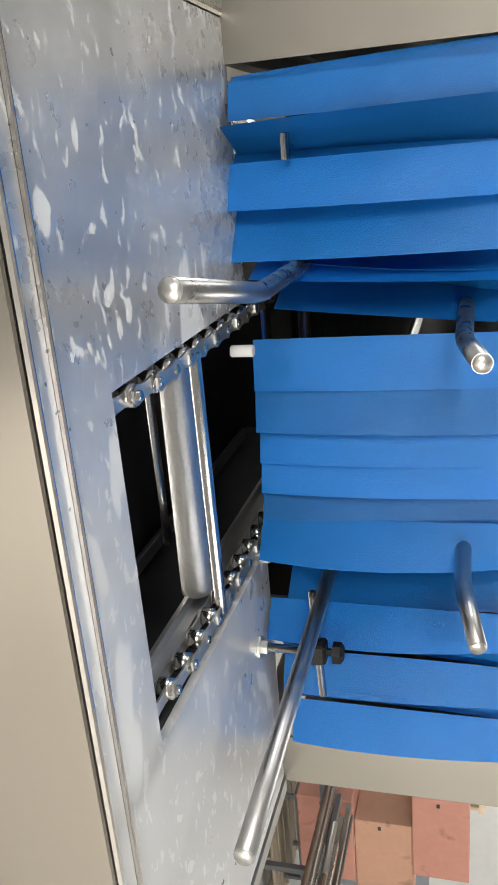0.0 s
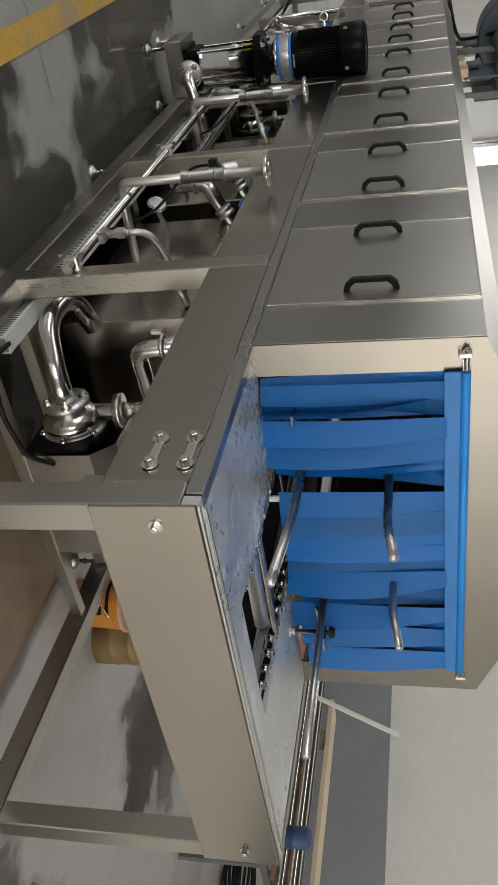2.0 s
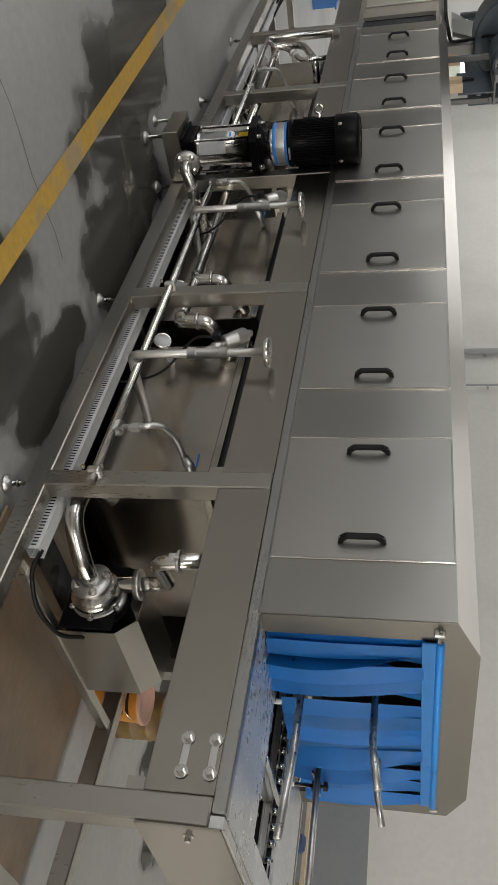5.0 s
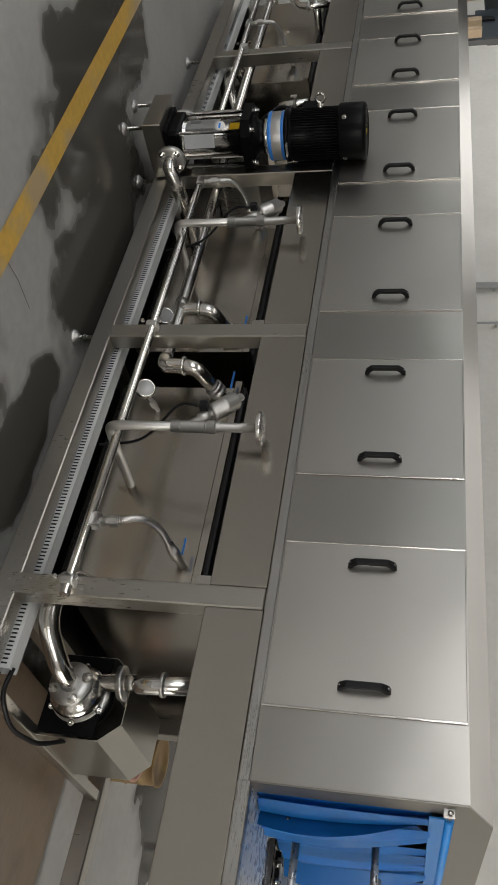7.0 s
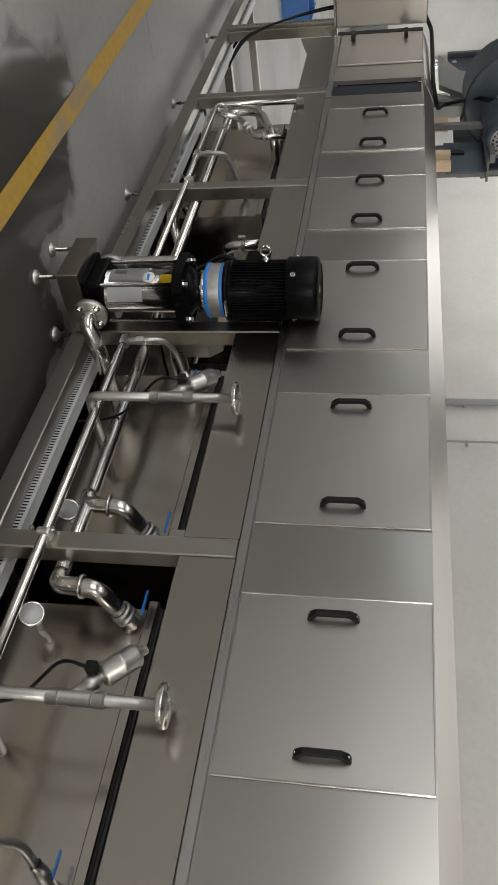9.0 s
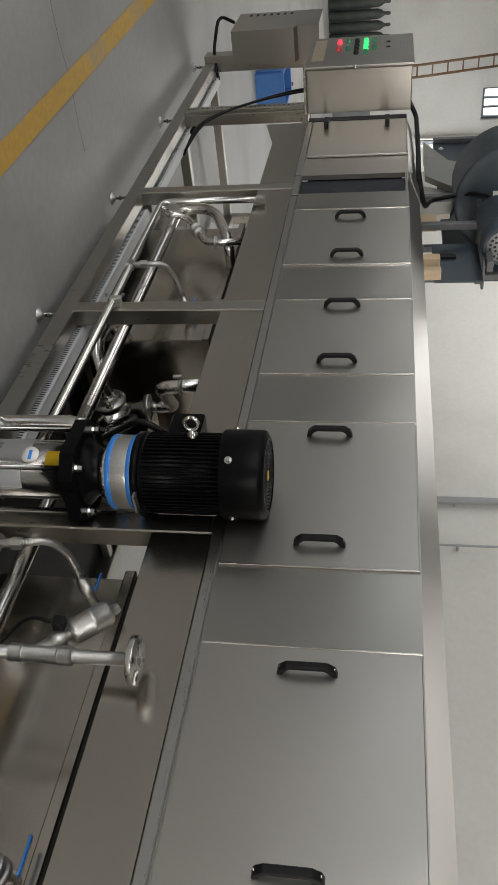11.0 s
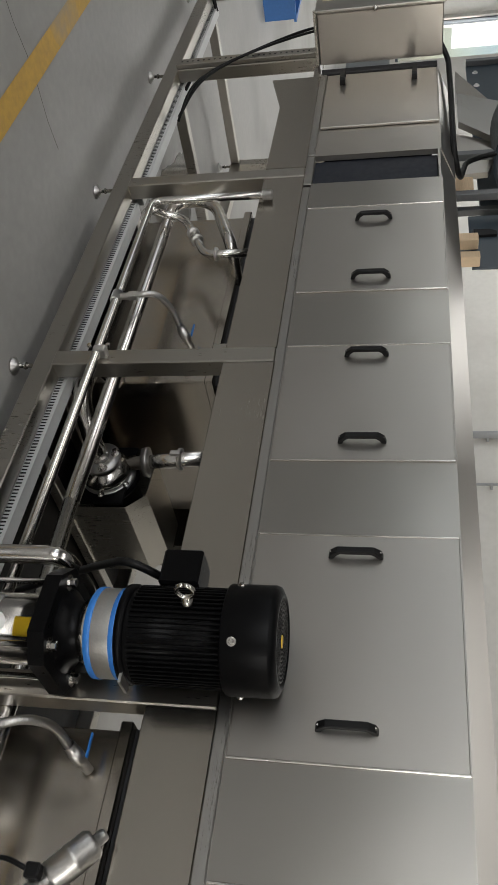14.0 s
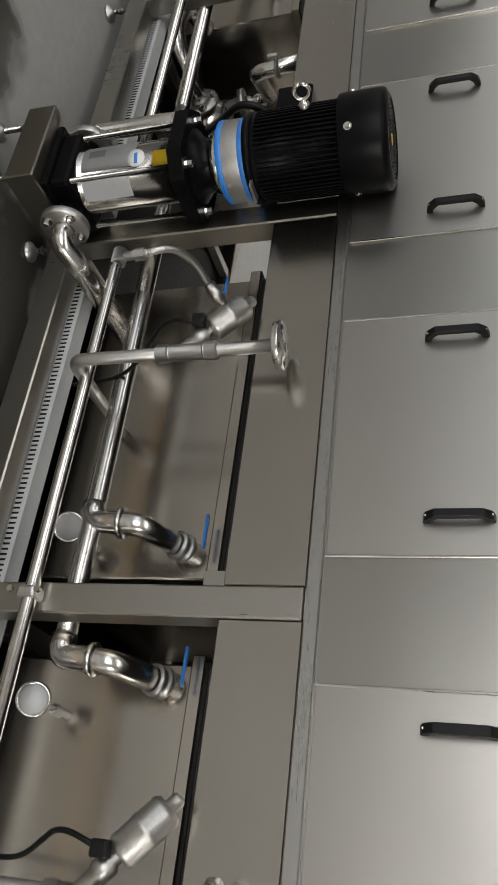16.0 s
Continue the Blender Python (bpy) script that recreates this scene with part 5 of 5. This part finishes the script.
cr = thing("plastic_crate", (-9.5, 0.8, 0), "blue plastic crate standing on the floor", "crate")
part("crate_floor", box(B(), -9.85, -9.15, 0.62, 1.0, 0.0, 0.012), CRATEB, cr)
for a in ((-9.85, -9.15, 0.62, 0.632), (-9.85, -9.15, 0.988, 1.0), (-9.85, -9.838, 0.632, 0.988), (-9.162, -9.15, 0.632, 0.988)):
    part("crate_side", box(B(), *a, 0.012, 0.29), CRATEB, cr)
part("crate_rim", box(box(box(box(B(), -9.87, -9.13, 0.60, 0.64, 0.291, 0.315), -9.87, -9.13, 0.98, 1.02, 0.291, 0.315), -9.87, -9.83, 0.64, 0.98, 0.291, 0.315), -9.17, -9.13, 0.64, 0.98, 0.291, 0.315), CRATEB, cr)
for k in range(5):
    part("crate_rib", box(B(), -9.75 + k * 0.13, -9.73 + k * 0.13, 0.606, 0.6195, 0.012, 0.29), CRATEB, cr)
cr.matrix_basis = Matrix.Translation((-10.7, 1.1, 0))
tl = thing("tool_case", (-9.9, 1.5, 0), "yellow and black plastic tool case on the floor", "tool case")
part("case_shell", box(B(), -10.0, -9.80, 1.42, 1.54, 0.0, 0.20, 0.02, 2), YELLOW, tl)
part("case_band", box(B(), -10.01, -9.88, 1.41, 1.55, 0.04, 0.16, 0.01), BLACKPL, tl)
part("case_handle", tube(B(), [(-9.96, 1.48, 0.195), (-9.96, 1.48, 0.24), (-9.84, 1.48, 0.24), (-9.84, 1.48, 0.195)], 0.012, 0.03, 8), BLACKPL, tl)
tl.matrix_basis = Matrix.Translation((-11.8, 1.48, 0))

# ---- behind the feed end ----
def carton_material(name, c):
    return material(name, c, 0.75, 0.0, 25, 0.08, 0.1, (1, 1, 1), 0.05, 0.5, (0.10, 0.045, 0.03), 7.0, thresh=(0.62, 0.7))


CARTA, CARTB = carton_material("terracotta_board", (0.42, 0.20, 0.15)), carton_material("brown_board", (0.44, 0.25, 0.17))
TAPE = material("packing_tape", (0.5, 0.45, 0.38), 0.3, 0.0, 30, 0.05, 0.02)
for x0, x1, y0, y1, z0, z1, m, lab in ((-3.20, -2.87, 3.97, 4.60, 0.967, 1.315, CARTA, "terracotta cardboard box on a stack of boxes"), (-3.32, -2.88, 4.22, 4.90, 0.602, 0.965, CARTB, "brown cardboard box with a torn dirty corner"), (-3.25, -2.86, 4.06, 4.72, 0.24, 0.60, CARTA, "dark terracotta cardboard box low in the stack")):
    c = thing("cardboard_box", ((x0 + x1) / 2, (y0 + y1) / 2, z0), lab, "cardboard box", "stacked boxes")
    part("box_body", box(B(), x0, x1, y0, y1, z0, z1, 0.006), m, c)
    part("flap", box(B(), x0 - 0.001, x1 + 0.0015, (y0 + y1) / 2 - 0.025, (y0 + y1) / 2 + 0.025, z1, z1 + 0.001), TAPE, c)
    part("paper_label", box(B(), x0 + 0.04, x0 + 0.11, y0 - 0.001, y0, z1 - 0.12, z1 - 0.05), WHITE, c)
    part("staple_mark", box(B(), x1, x1 + 0.001, y0 + 0.03, y0 + 0.06, z0 + 0.15, z0 + 0.17), DARK, c)
pal = thing("pallet", (-3.0, 4.5, 0), "grey wooden pallet under stacked boxes", "pallet")
OLDWOOD = material("grey_old_wood", (0.30, 0.25, 0.19), 0.8, 0.0, 25, 0.25, 0.2, (1, 8, 8))
for y in (4.1, 4.45, 4.85):
    part("bearer", box(B(), -3.4, -2.7, y, y + 0.09, 0.0, 0.078, 0.003), OLDWOOD, pal)
for k in range(5):
    part("deck_board", box(B(), -3.4 + k * 0.145, -3.29 + k * 0.145, 4.05, 5.0, 0.079, 0.10, 0.003), OLDWOOD, pal)
stp = thing("carton_stand", (-2.94, 4.5, 0.1), "grey steel stand carrying the stacked boxes", "stand")
for x, y in ((-3.2, 4.12), (-2.92, 4.12), (-3.2, 4.82), (-2.92, 4.82)):
    part("stand_leg", box(B(), x - 0.012, x + 0.012, y, y + 0.024, 0.10, 0.22), GREYST, stp)
part("stand_top", box(B(), -3.24, -2.88, 4.08, 4.88, 0.22, 0.2395, 0.003), GREYST, stp)
crd = thing("wooden_rack", (-3.45, 4.4, 0), "cream wooden rack behind the boxes", "rack")
CREAM = material("cream_wood", (0.60, 0.50, 0.36), 0.7, 0.0, 25, 0.12, 0.1, (8, 8, 1))
for y in (4.25, 4.51):
    part("upright", box(B(), -3.50, -3.42, y, y + 0.03, 0.0, 1.42, 0.003), CREAM, crd)
for z in (0.3, 0.62, 0.94, 1.37):
    part("rack_shelf", box(B(), -3.50, -3.36, 4.2805, 4.5095, z, z + 0.03, 0.003), CREAM, crd)

rk = thing("scrap_rack", (-1.6, 3.9, 0), "steel trestle rack piled with cut steel profiles", "rack")
for x in (-2.6, -0.5):
    for y in (3.5, 4.4):
        part("rack_leg", box(B(), x - 0.02, x + 0.02, y - 0.02, y + 0.02, 0, 0.46, 0.002), GREYST, rk)
    part("rack_bar", box(B(), x - 0.02, x + 0.02, 3.44, 4.46, 0.461, 0.50, 0.002), GREYST, rk)
RUSTBAR = material("rusty_bar", (0.14, 0.085, 0.055), 0.65, 0.3, 40, 0.25, 0.2, (1, 1, 1), 0.1, 0.5, (0.24, 0.20, 0.17), 6)
random.seed(7)
for k in range(22):
    x0, ln, y = -2.9 + random.random() * 0.9, 1.4 + random.random() * 1.4, 3.48 + random.random() * 0.9
    z = 0.502 + (k // 8) * 0.034
    pr = thing("steel_profile", (x0, y, z), "loose length of steel tube on the scrap rack", "steel profile", "loose steel profiles")
    m = (RUSTBAR, GREYST, FRAME)[k % 3] if k % 6 else POLISH
    if k % 2:
        part("tube", tube(B(), [(x0, y, z + 0.016), (x0 + ln, y + random.uniform(-0.1, 0.1), z + 0.016)], 0.015, 0, 10), m, pr)
    else:
        part("section", box(B(), x0, x0 + ln, y, y + 0.04, z, z + 0.03, 0.002), m, pr)
br = thing("leaning_profile", (-1.8, 3.5, 0.5), "white steel box profile leaning over the rack", "steel profile")
d = Vector((0.16, 0.05, 0.42))
bm = B()
box(bm, -0.022, 0.022, -0.012, 0.012, 0, 0.62, 0.002)
bm.transform(Matrix.Translation((-1.85, 3.83, 0.60)) @ d.to_track_quat("Z", "Y").to_matrix().to_4x4())
part("profile", bm, WHITE, br)
pk = thing("plank", (-1.6, 5.2, 0.3), "pale wooden plank laid across the clutter", "plank")
part("board", box(B(), -2.7, -0.6, 5.0, 5.25, 0.52, 0.56, 0.004), CREAM, pk)
for x in (-2.4, -0.9):
    part("trestle", box(B(), x, x + 0.06, 5.02, 5.22, 0, 0.519, 0.004), OLDWOOD, pk)
dr = thing("blue_drum", (-0.75, 3.45, 0.5), "small blue plastic drum among the steel scrap", "drum")
part("drum_body", lathe(B(), (-0.62, 3.42, 0.604), (0, 0, 1), [(0, 0), (0.055, 0), (0.06, 0.006), (0.06, 0.04), (0.063, 0.045), (0.06, 0.05), (0.06, 0.12), (0.04, 0.14), (0, 0.14)], 24), material("navy_plastic", (0.02, 0.05, 0.13), 0.5, 0.0, 40, 0.15, 0.05), dr)
cl_ = thing("coiled_cables", (-0.95, 4.7, 0.0), "heap of coiled black cables on the floor", "cable")
for k in range(6):
    ps = [(-0.95 + (0.22 + 0.01 * k) * math.cos(a) + 0.02 * math.sin(3 * a + k), 4.7 + (0.22 + 0.012 * k) * math.sin(a), 0.02 + 0.022 * k + 0.008 * math.sin(2 * a + k)) for a in [2 * math.pi * i / 24 for i in range(25)]]
    part("coil", tube(B(), ps, 0.011, 0, 8), BLACKPL, cl_)

# buckets, and a sheet added for the brown wet floor under the table
ORANGE = material("orange_bucket", (0.62, 0.25, 0.03), 0.4, 0.0, 40, 0.12, 0.05, (1, 1, 1), 0.08, 0.4, (0.25, 0.12, 0.05), 8)
RUST = material("rusty_drum", (0.16, 0.10, 0.04), 0.6, 0.0, 40, 0.25, 0.2, (1, 1, 1), 0.1, 0.6, (0.30, 0.22, 0.05), 7)
REDP = material("red_print", (0.45, 0.03, 0.03), 0.4, 0.0, 40, 0.1, 0.02)
bk = thing("paint_bucket", (-0.45, 1.40, 0), "orange plastic bucket with a red and black printed label", "bucket")
part("bucket_body", lathe(B(), (-0.45, 1.40, 0), (0, 0, 1), [(0, 0), (0.09, 0), (0.094, 0.005), (0.107, 0.205), (0.112, 0.207), (0.112, 0.217), (0.102, 0.217), (0.09, 0.015), (0, 0.015)], 32), ORANGE, bk)
part("bucket_lid", lathe(B(), (-0.45, 1.40, 0.213), (0, 0, 1), [(0, 0.003), (0.095, 0.003), (0.098, 0.008), (0.114, 0.008), (0.114, -0.004)], 32), material("dusty_lid", (0.40, 0.22, 0.16), 0.6, 0.0, 40, 0.15, 0.1), bk)
for z0, z1, m in ((0.05, 0.10, REDP), (0.115, 0.14, BLACKPL), (0.155, 0.17, BLACKPL)):
    bm = B()
    rows = [[bm.verts.new((-0.45 + (0.0945 + 0.063 * z + 0.002) * math.cos(a), 1.40 + (0.0945 + 0.063 * z + 0.002) * math.sin(a), z)) for a in [radians(-110 + 9 * i) for i in range(11)]] for z in (z0, z1)]
    for i in range(10):
        bm.faces.new((rows[0][i], rows[0][i + 1], rows[1][i + 1], rows[1][i]))
    part("print_bar", bm, m, bk)
part("bail", tube(B(), [(-0.45 + 0.114 * math.cos(a), 1.38 - 0.12 * math.sin(a), 0.19 - 0.07 * math.sin(a)) for a in [math.pi * i / 12 for i in range(13)]], 0.003, 0, 6), POLISH, bk)
b2_ = thing("old_drum", (-0.52, 1.69, 0), "rusty brown paint drum with a dirty rim", "drum")
part("drum_body", lathe(B(), (-0.52, 1.69, 0), (0, 0, 1), [(0, 0), (0.115, 0), (0.115, 0.08), (0.119, 0.085), (0.115, 0.09), (0.115, 0.16), (0.119, 0.165), (0.115, 0.17), (0.115, 0.23), (0.121, 0.235), (0.121, 0.243), (0.106, 0.243), (0.106, 0.225), (0, 0.225)], 32), RUST, b2_)
STAIN = material("brown_wet_floor", (0.26, 0.19, 0.13), 0.4, 0.0, 20, 0.25, 0.1, (1, 5, 1), 0.12, 0.6, (0.07, 0.045, 0.03), 3.0)
solo("brown_floor_sheet", box(B(), -0.46, 0.50, 0.09, 1.17, 0.002, 0.014, 0.002), STAIN, "brown sheet added for the wet stained floor under the feed table", "board")
